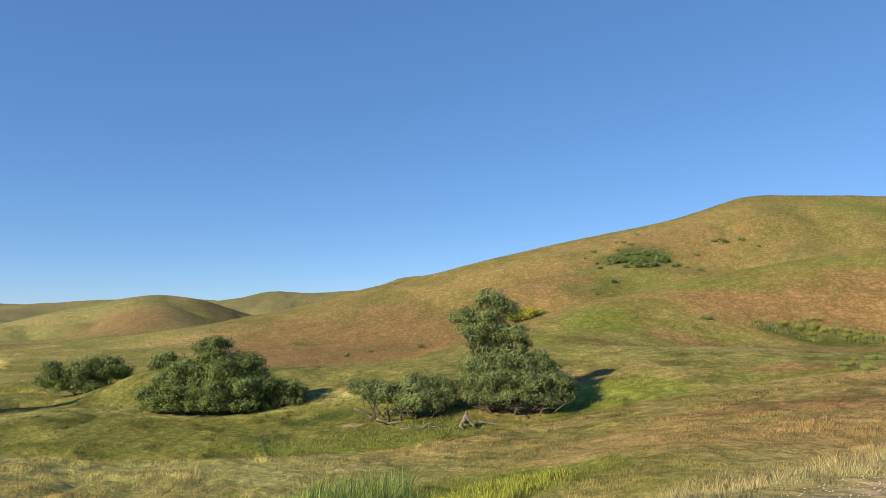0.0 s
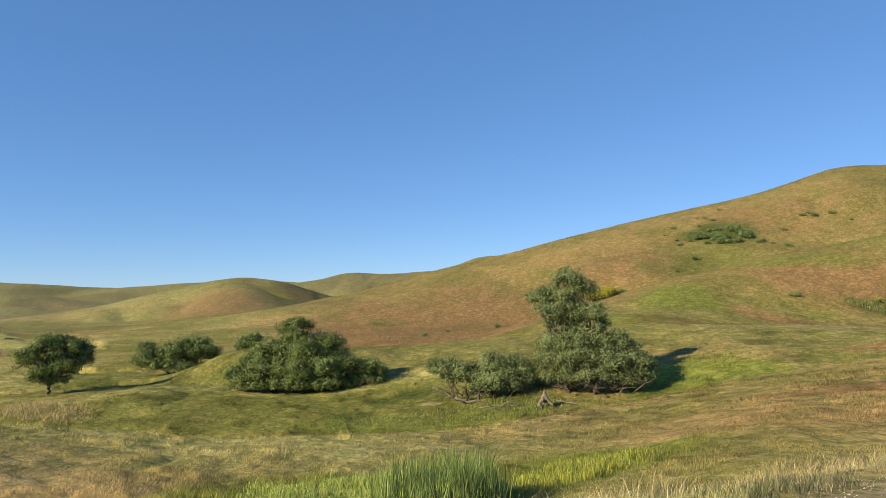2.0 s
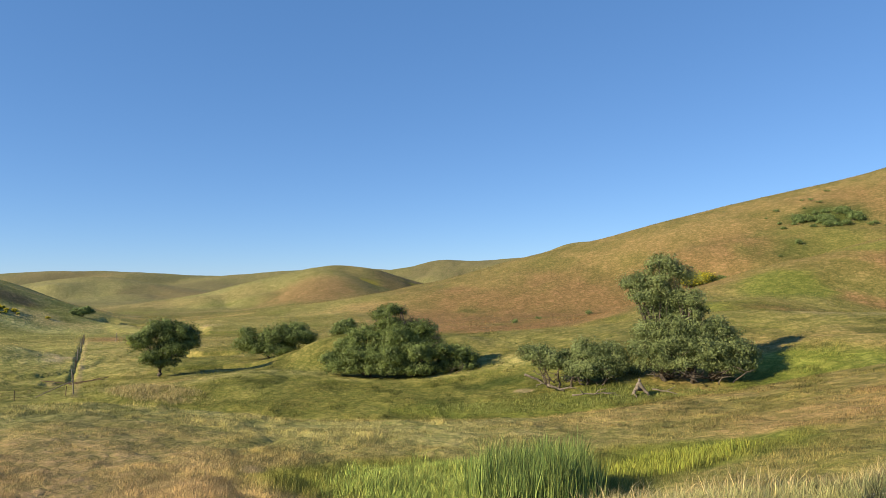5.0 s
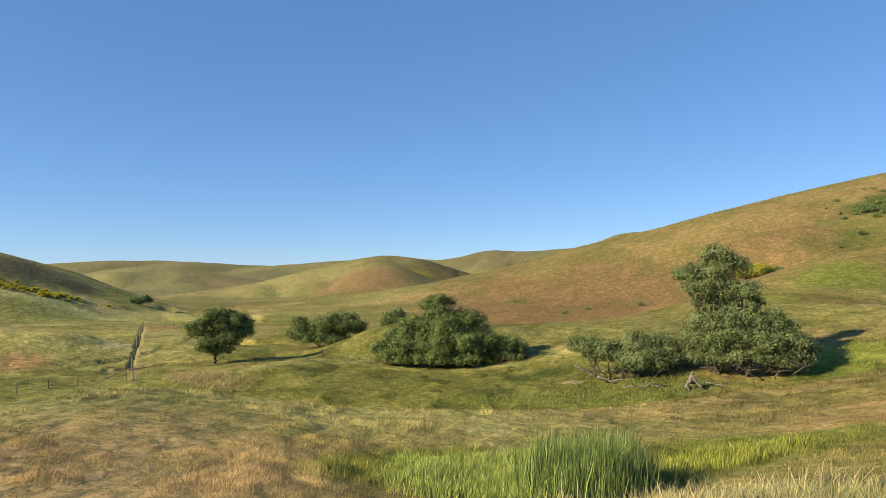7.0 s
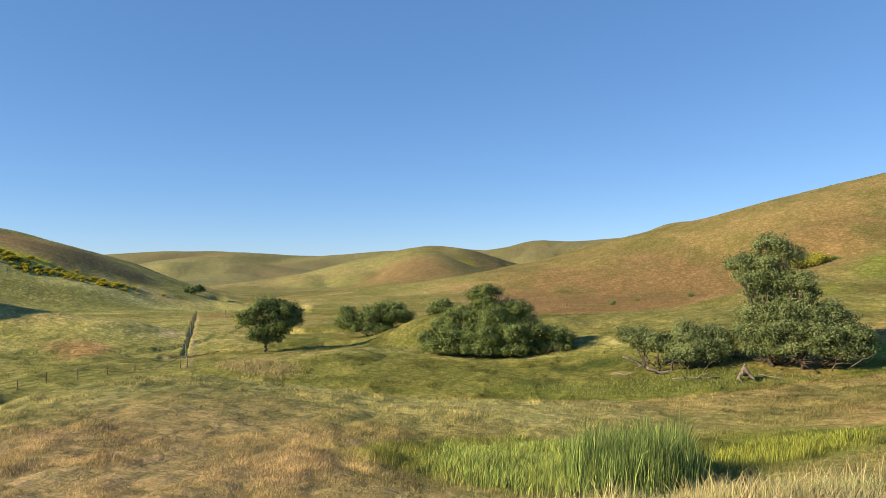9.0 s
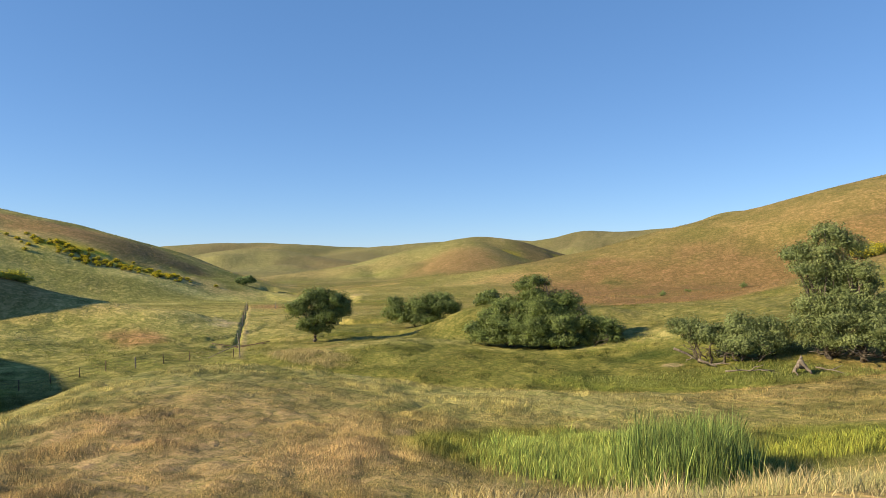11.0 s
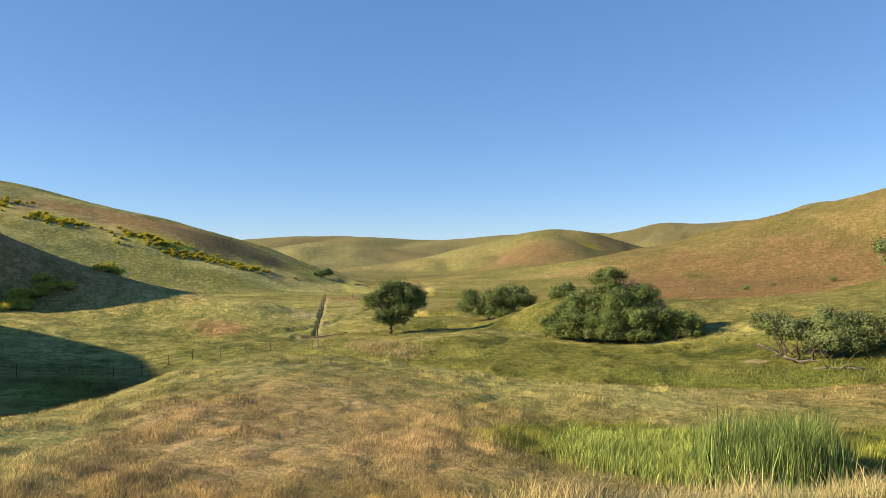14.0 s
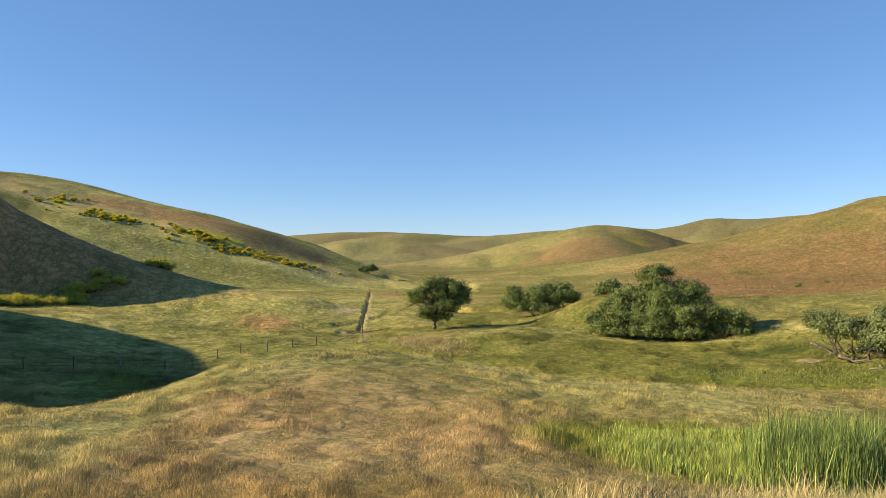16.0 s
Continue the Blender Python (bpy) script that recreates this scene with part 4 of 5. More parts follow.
# ---- grasses ----
def blades(name, x, y, tall, wide, lean, colours, seed, bend=False, soft=1.0, clumped=True):
    """Upright blades at ground points: one pointed triangle each, or three bent pieces where they are near."""
    rng = np.random.default_rng(seed)
    n = len(x)
    z = ground_z(x, y)
    turn = rng.uniform(0, math.tau, n)
    tall = tall * rng.uniform(0.55, 1.25, n)
    side = np.stack([np.cos(turn), np.sin(turn), np.zeros(n)], 1) * (wide * rng.uniform(0.7, 1.3, n))[:, None]
    # broad side turned to the road, lit as the sward that it is part of
    side *= np.where(side[:, :1] * y[:, None] - side[:, 1:2] * x[:, None] > 0, 1.0, -1.0)
    # blades stand in clumps, each clump rounded like a cushion
    far = step(25, 80, np.hypot(x, y))
    gain = (0.55 + 0.35 * step(25, 45, np.hypot(x, y)) - 0.65 * step(55, 85, np.hypot(x, y))) if clumped else 0.0 * far

    def lump(px, py):
        return (1 - 0.6 * far) * fbm(px, py, 0.9, 171, 2) + 0.8 * fbm(px, py, 2.1, 173, 2) + far * 1.5 * fbm(px, py, 4.5, 175, 2)

    mid = lump(x, y)
    tilt_x, tilt_y = (lump(x + 0.12, y) - mid) / 0.12 * 0.25, (lump(x, y + 0.12) - mid) / 0.12 * 0.25
    tall = tall * np.clip(1 + 1.3 * gain * mid, 0.3, 2.0)
    up = np.stack([rng.normal(0, 0.42, n) - 2.2 * gain * tilt_x, rng.normal(0, 0.42, n) - 2.2 * gain * tilt_y, np.ones(n)], 1)
    foot = np.stack([x, y, z - 0.03], 1)
    tip = np.stack([rng.normal(min(0.12, 0.4 * lean), lean, n) * tall, rng.normal(min(0.06, 0.2 * lean), lean, n) * tall, tall], 1)
    up /= np.linalg.norm(up, axis=1)[:, None]
    shade = 1 + soft * rng.uniform(-0.22, 0.25, n)[:, None]
    tone = colours * shade * np.stack([rng.uniform(0.9, 1.14, n), np.ones(n), rng.uniform(0.8, 1.1, n)], 1)
    if clumped:
        # tall cushions carry more bleached heads; gaps darkened in colour for shade, slightly greener
        tone = tone * (1 + np.clip(mid, -0.8, 0.8)[:, None] * np.array((0.46, 0.40, 0.46)))
    if not bend:
        v = np.stack([foot - side, foot + side, foot + tip], 1).reshape(-1, 3)
        # dry seed heads at paler, pinker tips; feet darkened for shade between blades
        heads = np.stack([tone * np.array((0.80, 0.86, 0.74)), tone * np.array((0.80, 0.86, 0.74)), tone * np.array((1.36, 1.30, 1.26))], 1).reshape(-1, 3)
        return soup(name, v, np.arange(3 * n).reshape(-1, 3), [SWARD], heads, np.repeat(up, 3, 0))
    flat = tip * np.array((1, 1, 0))
    m1, m2 = foot + flat * 0.25 + tip * np.array((0, 0, 0.5)), foot + flat * 0.65 + tip * np.array((0, 0, 0.85))
    top = foot + flat * 1.25 + tip * np.array((0, 0, 0.98))
    v = np.stack([foot - side, foot + side, m1 - side * 0.9, m1 + side * 0.9, m2 - side * 0.55, m2 + side * 0.55, top], 1).reshape(-1, 3)
    k = np.arange(n)[:, None] * 7
    f = np.concatenate([k + np.array(t) for t in ((0, 1, 3), (0, 3, 2), (2, 3, 5), (2, 5, 4), (4, 5, 6))])
    return soup(name, v, f, [SWARD], np.repeat(tone, 7, 0), np.repeat(up, 7, 0))


def scatter(rng, n, az0, az1, r0, r1):
    """Points strewn evenly as seen from the stand."""
    a = np.radians(rng.uniform(az0, az1, n))
    r = np.exp(rng.uniform(math.log(r0), math.log(r1), n))
    return -r * np.sin(a), r * np.cos(a), r


grass_rng = np.random.default_rng(5)
# the bench, the creek and the valley floor
gx, gy, gr = scatter(grass_rng, 820000, -32, 64.5, 10.5, 56)
# thicker on the near bench
more = scatter(grass_rng, 230000, 0, 64.5, 10.5, 27)
gx, gy, gr = (np.concatenate(v) for v in zip((gx, gy, gr), more))
keep = (bank_distance(gx, gy) > np.where(np.degrees(np.arctan2(-gx, gy)) > 29, 4.6, 8.0))
gx, gy, gr = gx[keep], gy[keep], gr[keep]
height = (0.120 - 0.045 * step(24, 56, gr)) * np.clip(1 + 1.1 * fbm(gx, gy, 1.9, 131, 2), 0.35, 2.2) * (1 + 0.6 * (patch("lush", gx, gy) > 0.6))
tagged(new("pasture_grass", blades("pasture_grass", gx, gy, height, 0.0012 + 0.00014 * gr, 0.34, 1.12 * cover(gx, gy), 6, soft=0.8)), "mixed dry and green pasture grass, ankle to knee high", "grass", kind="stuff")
# tussocks that stand above the sward, self-shade darkened into their colour
tx, ty, tr = scatter(grass_rng, 14000, -32, 64.5, 15, 112)
keep = (bank_distance(tx, ty) > 9) & (fbm(tx, ty, 6, 161, 2) > -0.15)
tx, ty, tr = tx[keep], ty[keep], tr[keep]
per = 11
spread = (0.10 + 0.0026 * tr) * grass_rng.uniform(0.5, 1.5, len(tr))
bx = (tx[:, None] + grass_rng.normal(0, 1, (len(tx), per)) * spread[:, None] * 1.3).ravel()
by = (ty[:, None] + grass_rng.normal(0, 1, (len(tx), per)) * spread[:, None] * 0.8).ravel()
br = np.repeat(tr, per)
bt = cover(bx, by) * np.array((0.52, 0.62, 0.44)) * np.repeat(grass_rng.uniform(0.7, 1.2, len(tx)), per)[:, None]
tagged(new("tussocks", blades("tussocks", bx, by, 0.08 + 0.0006 * br, 0.0016 + 0.00018 * br, 0.4, bt, 9, soft=0.5)), "green tussocks in the pasture, darkened in colour for self-shade", "grass", kind="stuff")
# broad darker clumps on the faces of the benches
cx, cy, cr = scatter(grass_rng, 5200, -14, 64, 37, 86)
keep = fbm(cx, cy, 9, 167, 2) > -0.3
cx, cy, cr = cx[keep], cy[keep], cr[keep]
per = 22
spread = grass_rng.uniform(0.12, 0.42, len(cx))
bx = (cx[:, None] + grass_rng.normal(0, 1, (len(cx), per)) * spread[:, None] * 1.2).ravel()
by = (cy[:, None] + grass_rng.normal(0, 1, (len(cx), per)) * spread[:, None] * 0.7).ravel()
bt = cover(bx, by) * np.array((0.46, 0.58, 0.40)) * np.repeat(grass_rng.uniform(0.75, 1.15, len(cx)), per)[:, None]
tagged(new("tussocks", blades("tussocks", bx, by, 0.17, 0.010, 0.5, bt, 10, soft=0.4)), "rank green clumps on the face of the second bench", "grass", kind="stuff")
# coarse dry grass on the slopes
hx, hy, hr = scatter(grass_rng, 190000, -32, 64.5, 72, 400)
# the left-hand slopes are grazed shorter
keep = (np.degrees(np.arctan2(-hx, hy)) < 35) | (grass_rng.random(len(hx)) < 0.4)
hx, hy, hr = hx[keep], hy[keep], hr[keep]
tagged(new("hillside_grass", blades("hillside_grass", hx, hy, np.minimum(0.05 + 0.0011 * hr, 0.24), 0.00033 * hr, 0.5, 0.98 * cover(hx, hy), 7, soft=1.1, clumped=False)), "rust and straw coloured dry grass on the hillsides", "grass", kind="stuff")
# long straw on the verge
u, s = grass_rng.uniform(-8, 26, 90000), 4.0 + 7.5 * grass_rng.random(90000) ** 1.3
vx, vy = ROAD_WAY[0] * u - ROAD_WAY[1] * s, ROAD_WAY[1] * u + ROAD_WAY[0] * s
keep = (np.degrees(np.arctan2(-vx, vy)) < 30 + 5 * fbm(vx, vy, 1.0, 163, 2)) & (fbm(vx, vy, 0.7, 141, 2) > -0.35) & ((s > 4.4) | (fbm(vx, vy, 0.5, 143, 2) + 0.04 * (9 - vx) > 0.2))
vx, vy, s = vx[keep], vy[keep], s[keep]
tone = cover(vx, vy)
fresh = step(-0.1, 0.35, fbm(vx, vy, 1.5, 149, 2))[:, None] * 0.6
tone = tone * 0.45 + 0.55 * ((1 - fresh) * np.array((0.46, 0.395, 0.20)) + fresh * np.array((0.20, 0.22, 0.065)))
tagged(new("verge_grass", blades("verge_grass", vx, vy, 0.07 + 0.12 * step(4.0, 5.2, s), 0.0022, 0.38, 1.1 * tone, 8, True)), "long bleached straw grass along the dirt road", "grass", kind="stuff")

# taller bleached clumps along the brink of the bank
n = 11000
u, s = grass_rng.uniform(-9, 24, n), VERGE - 0.5 + np.abs(grass_rng.normal(0, 1.1, n))
u, s = (np.repeat(v, 9) + grass_rng.normal(0, 0.05, n * 9) for v in (u, s))
vx, vy = ROAD_WAY[0] * u - ROAD_WAY[1] * s, ROAD_WAY[1] * u + ROAD_WAY[0] * s
keep = (fbm(vx, vy, 1.1, 145, 2) > -0.25) & (np.degrees(np.arctan2(-vx, vy)) < 28 + 5 * fbm(vx, vy, 1.0, 163, 2))
vx, vy = vx[keep], vy[keep]
fresh = step(-0.25, 0.3, fbm(vx, vy, 1.3, 147, 2))[:, None] * 0.75
tone = (1 - fresh) * np.array((0.45, 0.39, 0.19)) + fresh * np.array((0.24, 0.27, 0.09))
tagged(new("straw_clumps", blades("straw_clumps", vx, vy, 0.105 + 0.06 * fbm(vx, vy, 1.2, 148, 2), 0.0017, 0.40, tone, 12, True)), "bleached grass clumps on the brink of the road bank", "grass", kind="stuff")


def reed_bed(name, n, place, tall, wide, light, dark, seed, label, lean=0.26):
    rng = np.random.default_rng(seed)
    x, y = place(rng, n)
    t = rng.random(n)[:, None] ** 1.5
    tone = np.array(dark) * (1 - t) + np.array(light) * t
    h = tall(x, y)
    return tagged(new(name, blades(name, x, y, h, wide, lean, tone, seed + 1, True, clumped=False)), label, "reeds", kind="stuff")


def in_oval(cx, cy, a, b, turn):
    def place(rng, n):
        t, r = rng.uniform(0, math.tau, n), np.sqrt(rng.random(n)) * rng.normal(1, 0.12, n)
        u, v = a * r * np.cos(t), b * r * np.sin(t)
        c, s = math.cos(radians(turn)), math.sin(radians(turn))
        return cx + u * c - v * s, cy + u * s + v * c
    return place


reed_bed("cattails", 9500, in_oval(-2.0, 18.9, 1.45, 1.6, 8), lambda x, y: 1.25 + 0.60 * fbm(x, y, 0.5, 151, 2), 0.0068, (0.40, 0.47, 0.13), (0.095, 0.165, 0.040), 31, "dense stand of tall blue-green cattails in a wet hollow", 0.13)
reed_bed("marsh_grass", 26000, in_oval(-4.4, 20.2, 3.2, 2.5, 6), lambda x, y: 0.34 + 0.30 * fbm(x, y, 0.9, 153, 2) + 0.28 * step(-5.0, -3.0, x), 0.0058, (0.60, 0.62, 0.15), (0.20, 0.30, 0.065), 33, "bright yellow-green marsh grass round the reeds")
reed_bed("marsh_grass", 5000, in_oval(1.7, 22.8, 1.9, 1.3, 4), lambda x, y: 0.28 + 0.2 * fbm(x, y, 1.0, 155, 2), 0.007, (0.46, 0.46, 0.08), (0.28, 0.32, 0.05), 35, "low yellow-green rushes in a wet swale")
reed_bed("weed_bed", 6000, in_oval(48.6, 96.4, 8.2, 2.4, -16), lambda x, y: np.clip(0.26 + 0.85 * fbm(x, y, 2.0, 165, 2), 0.08, 0.9), 0.016, (0.36, 0.38, 0.12), (0.17, 0.21, 0.06), 43, "feathery green weeds along the foot of the slope")
reed_bed("creek_grass", 14000, in_oval(-1.5, 45.6, 9.5, 2.1, 4), lambda x, y: 0.16 + 0.12 * fbm(x, y, 1.2, 157, 2), 0.008, (0.34, 0.35, 0.10), (0.17, 0.20, 0.05), 37, "green creek-side grass below the willows")
reed_bed("dry_tall_grass", 9000, in_oval(-30.4, 45.4, 4.2, 1.9, -20), lambda x, y: 0.22 + 0.2 * fbm(x, y, 1.2, 159, 2), 0.007, (0.52, 0.43, 0.21), (0.30, 0.25, 0.10), 39, "tall straw-coloured dry grass on the brow of a bench")

# ---- shrubs on the slopes ----
def shrub_mesh(seed, leaves, size, spread=1.0):
    rng = np.random.default_rng(seed)
    lobes = [(rng.uniform(-0.55, 0.55), rng.uniform(-0.4, 0.4), rng.uniform(0.35, 0.65), rng.uniform(0.4, 0.6), rng.uniform(0.32, 0.5)) for _ in range(4)]
    return crown_leaves(lobes, leaves, size, size * 0.6, rng, spread, 0.0)


def shrub(name, seed, leaves, size, mat, label, flowers=0):
    root = tagged(new(name), label, "shrub")
    v, f = shrub_mesh(seed, leaves, size)
    part("foliage", soup("foliage", v, f, [mat]), root)
    bm = bmesh.new()
    rng = np.random.default_rng(seed)
    for _ in range(5):
        tube(bm, bent((rng.uniform(-0.1, 0.1), rng.uniform(-0.1, 0.1), -0.15), (rng.uniform(-0.6, 0.6), rng.uniform(-0.4, 0.4), rng.uniform(0.4, 0.8)), 0.05, rng, 3), 0.03, 0.01, 5)
    part("stems", bm_mesh("stems", bm, BARK), root)
    if flowers:
        k = rng.choice(len(v) // 4, flowers)
        c = v.reshape(-1, 4, 3).mean(1)[k]
        c = c[c[:, 2] > 0.3] + np.array((0, 0, 0.06))
        fv, ff = leaf_quads(c, np.tile((0, 0, 1.0), (len(c), 1)), size * 0.75, size * 0.6, rng)
        part("blossom", soup("blossom", fv, ff, [PETALS]), root, "small bright yellow flowers")["kind"] = "stuff"
    return root


def plant(first, spots, group, rng, lo, hi):
    """Set copies of a shrub at spots (x, y), each turned and sized a little differently."""
    tagged(first, group=group)
    for i, (x, y) in enumerate(spots):
        k = rng.uniform(lo, hi)
        m = pose(x, y, ground_at(x, y) - 0.05, 0, 0, rng.uniform(0, 360)) @ Matrix.Diagonal((k, k, k * rng.uniform(0.8, 1.1), 1))
        if i == 0:
            first.matrix_world = m
        else:
            copy_thing(first, Matrix.Identity(4)).matrix_world = m


def strewn(rng, n, cx, cy, a, b, turn):
    x, y = in_oval(cx, cy, a, b, turn)(rng, n)
    return list(zip(x, y))


def along(rng, n, ends, wide):
    """Spots along a line, strewn to both sides."""
    (ax, ay), (bx, by) = ends
    t = rng.random(n)
    return list(zip(ax + (bx - ax) * t + rng.normal(0, wide, n), ay + (by - ay) * t + rng.normal(0, wide, n)))


shrub_rng = np.random.default_rng(77)
brush = shrub("coyote_brush", 41, 420, 0.20, BRUSH, "dark green coyote brush on the dry slope")
plant(brush, strewn(shrub_rng, 34, 44, 174.5, 10.0, 5.0, 0), "brush on the hillside", shrub_rng, 0.8, 1.9)
lone_brush = shrub("coyote_brush", 43, 260, 0.22, BRUSH, "small scattered dark brush on the dry slope")
plant(lone_brush, [(51.7, 196.8), (66.2, 181.3), (68.0, 182), (68.7, 180.4), (72.3, 179.5), (52.9, 171.0), (54.2, 171.6), (57.4, 165.3), (37.4, 184.2), (44.3, 189.9), (46.0, 189.0), (55.5, 169.1), (34.5, 181), (47, 186), (60, 176), (43, 183),
                   (35, 99.3), (-4, 136), (-14, 110), (-12, 125), (75, 176), (36.5, 160), (32, 155)], "scattered brush", shrub_rng, 0.5, 1.1)
weeds = shrub("tall_weeds", 45, 420, 0.16, WEED_LEAVES, "tall green weeds with a few yellow flower heads", 130)
plant(weeds, strewn(shrub_rng, 16, 48.4, 96.4, 8.5, 1.6, -16) + [(48.6, 99.6), (49.4, 100.0), (50.0, 99.6)], "weeds below the slope", shrub_rng, 0.5, 1.0)
bank_weeds = shrub("tall_weeds", 46, 420, 0.16, WEED_LEAVES, "clump of green weeds on the terrace bank")
plant(bank_weeds, strewn(shrub_rng, 10, 24.5, 40, 3.2, 1.6, 20) + strewn(shrub_rng, 8, 28.0, 50.5, 2.6, 1.2, 20), "weeds on the bank", shrub_rng, 0.25, 0.5)
mustard = shrub("mustard_bush", 47, 620, 0.15, MUSTARD_LEAVES, "yellow-flowering wild mustard at the foot of the slope", 700)
plant(mustard, [(13.7, 148.8), (14.8, 148.0), (15.9, 148.3), (16.9, 148.0), (15.1, 149.6), (16.3, 149.4), (14.4, 147.4), (17.8, 149.2), (15.6, 150.8), (16.9, 151.0), (14.2, 150.2)], "mustard by the willow", shrub_rng, 1.5, 2.4)
green_bush = shrub("coyote_brush", 48, 420, 0.18, BUSH, "green brush beside the mustard")
plant(green_bush, [(18.9, 149.0), (20.0, 148.4), (21.2, 149.0), (20.3, 150.0)], "brush by the mustard", shrub_rng, 1.1, 1.5)
shade_mustard = shrub("mustard_bush", 49, 560, 0.17, WEED_LEAVES, "wild mustard flowering in the shade of the hill foot", 600)
plant(shade_mustard, along(shrub_rng, 34, ((-69.8, 32), (-71.0, 47)), 0.8) + along(shrub_rng, 22, ((-71.4, 33), (-71.8, 46)), 0.7) + along(shrub_rng, 9, ((-71.6, 51.2), (-73.4, 56.0)), 0.6), "mustard under the near hill", shrub_rng, 0.6, 1.15)
slope_mustard = shrub("mustard_bush", 50, 240, 0.30, MUSTARD_LEAVES, "yellow wild mustard strewn across the far slope", 650)
spots = (along(shrub_rng, 80, ((-122, 92), (-109, 98)), 1.8) + along(shrub_rng, 60, ((-109, 98), (-98, 109)), 1.4) + along(shrub_rng, 50, ((-134, 82.5), (-127, 88)), 1.5)
         + along(shrub_rng, 24, ((-139, 78), (-150, 88)), 2.0) + along(shrub_rng, 18, ((-101, 212), (-81, 217)), 1.5))
plant(slope_mustard, spots, "mustard on the far slope", shrub_rng, 0.35, 0.75)


# ---- fence, posts and timber ----
def plain_material(name, light, dark, scale, rough=0.85, metal=0.0):
    m, nt, b = material(name, rough)
    b.inputs["Metallic"].default_value = metal
    pos = nt.nodes.new("ShaderNodeNewGeometry").outputs["Position"]
    nt.links.new(mix(nt, ramp(nt, noise_of(nt, pos, scale, 5), 0.3, 0.7), dark, light), b.inputs["Base Color"])
    return m


WOOD = plain_material("weathered_wood", (0.30, 0.26, 0.21), (0.10, 0.085, 0.07), 14)
STEEL = plain_material("rusty_steel", (0.12, 0.075, 0.05), (0.05, 0.035, 0.03), 25, 0.7)
DEADWOOD = plain_material("dead_wood", (0.27, 0.225, 0.175), (0.08, 0.062, 0.05), 8)


def post_mesh(name, tall, r, mat, sides, seed):
    """A post with a slightly chamfered top and uneven sides, sunk into the ground."""
    rng = np.random.default_rng(seed)
    bm = bmesh.new()
    rings = []
    for z, k in ((-0.35, 1.0), (tall * 0.5, 0.97), (tall - 0.03, 0.95), (tall, 0.72)):
        rings.append([bm.verts.new((r * k * math.cos(i * math.tau / sides) * rng.uniform(0.93, 1.07), r * k * math.sin(i * math.tau / sides) * rng.uniform(0.93, 1.07), z)) for i in range(sides)])
    for a, b in zip(rings, rings[1:]):
        for i in range(sides):
            bm.faces.new((a[i], a[(i + 1) % sides], b[(i + 1) % sides], b[i]))
    bm.faces.new(rings[-1])
    return bm_mesh(name, bm, mat)


STEEL_POST = post_mesh("post", 1.15, 0.03, STEEL, 6, 1)
WOOD_POST = post_mesh("post", 1.2, 0.042, WOOD, 8, 2)


def fence(line, gap, seed, label, wires=(0.35, 0.7, 1.05), wooden=5, tall=1.0):
    """Posts along a line, each leaning a little, joined by strands of wire."""
    rng = np.random.default_rng(seed)
    root = tagged(new("wire_fence"), label, "fence")
    tops = []
    k = 0
    for (ax, ay), (bx, by) in zip(line, line[1:]):
        n = max(1, round(math.hypot(bx - ax, by - ay) / gap))
        for i in range(n + ((bx, by) == line[-1])):
            x, y = ax + (bx - ax) * i / n, ay + (by - ay) * i / n
            ob = part("post", WOOD_POST if k % wooden == 0 else STEEL_POST, root)
            ob.matrix_local = pose(x, y, ground_at(x, y), rng.normal(0, 2.5), rng.normal(0, 2.5), rng.uniform(0, 90)) @ Matrix.Diagonal((1, 1, tall * rng.uniform(0.85, 1.05), 1))
            tops.append(Vector((x, y, ground_at(x, y))))
            k += 1
    for h in wires:
        bm = bmesh.new()
        path = []
        for a, b in zip(tops, tops[1:]):
            path += [a + Vector((0, 0, h)), (a + b) / 2 + Vector((0, 0, h - 0.03))]
        tube(bm, path + [tops[-1] + Vector((0, 0, h))], 0.006, 0.006, 4)
        part("wire", bm_mesh("wire", bm, STEEL), root)
    return root


fence([(-46.0, 17.0), (-43.0, 22.5), (-39.8, 29.5), (-40.2, 36.0), (-38.6, 42.0), (-36.9, 44.7)], 2.4, 61, "sagging wire fence on thin rusty posts across the hollow", (0.2, 0.4, 0.6), 5, 0.62)
fence([(-36.6, 45.1), (-43.4, 53.4), (-67.0, 84.5)], 5.5, 62, "wire fence beside the eroded track up the valley", wooden=2)
fence([(-60.5, 82.0), (-52.0, 84.5), (-40.0, 90.0)], 6.0, 63, "distant wire fence across the valley floor", wooden=2)


def timber(name, a, b, r, mat, label, category, seed):
    """A rough pole from a to b, on the ground or propped."""
    rng = np.random.default_rng(seed)
    bm = bmesh.new()
    tube(bm, bent(a, b, 0.02, rng, 6), r, r * 0.8, 8)
    return tagged(new(name, bm_mesh(name, bm, mat)), label, category)


def low(x, y, up):
    return (x, y, ground_at(x, y) + up)


timber("brace_pole", low(-36.6, 45.1, 0.95), low(-38.0, 43.2, 0.12), 0.032, WOOD, "sloping wooden brace at the corner of the fence", "fence brace", 71)
timber("pipe_rail", low(-45.2, 52.0, 0.12), low(-42.6, 52.6, 0.14), 0.038, STEEL, "dark rusty pipe lying across the washed-out track", "pipe", 72)
timber("pipe_rail", low(-43.0, 52.4, 0.14), low(-39.9, 53.2, 0.12), 0.038, STEEL, "dark rusty pipe lying across the washed-out track", "pipe", 73)
timber("pipe_rail", low(-42.4, 51.6, 0.18), low(-39.6, 52.3, 0.10), 0.03, STEEL, "thin dark pipe on the grass beside the track", "pipe", 74)


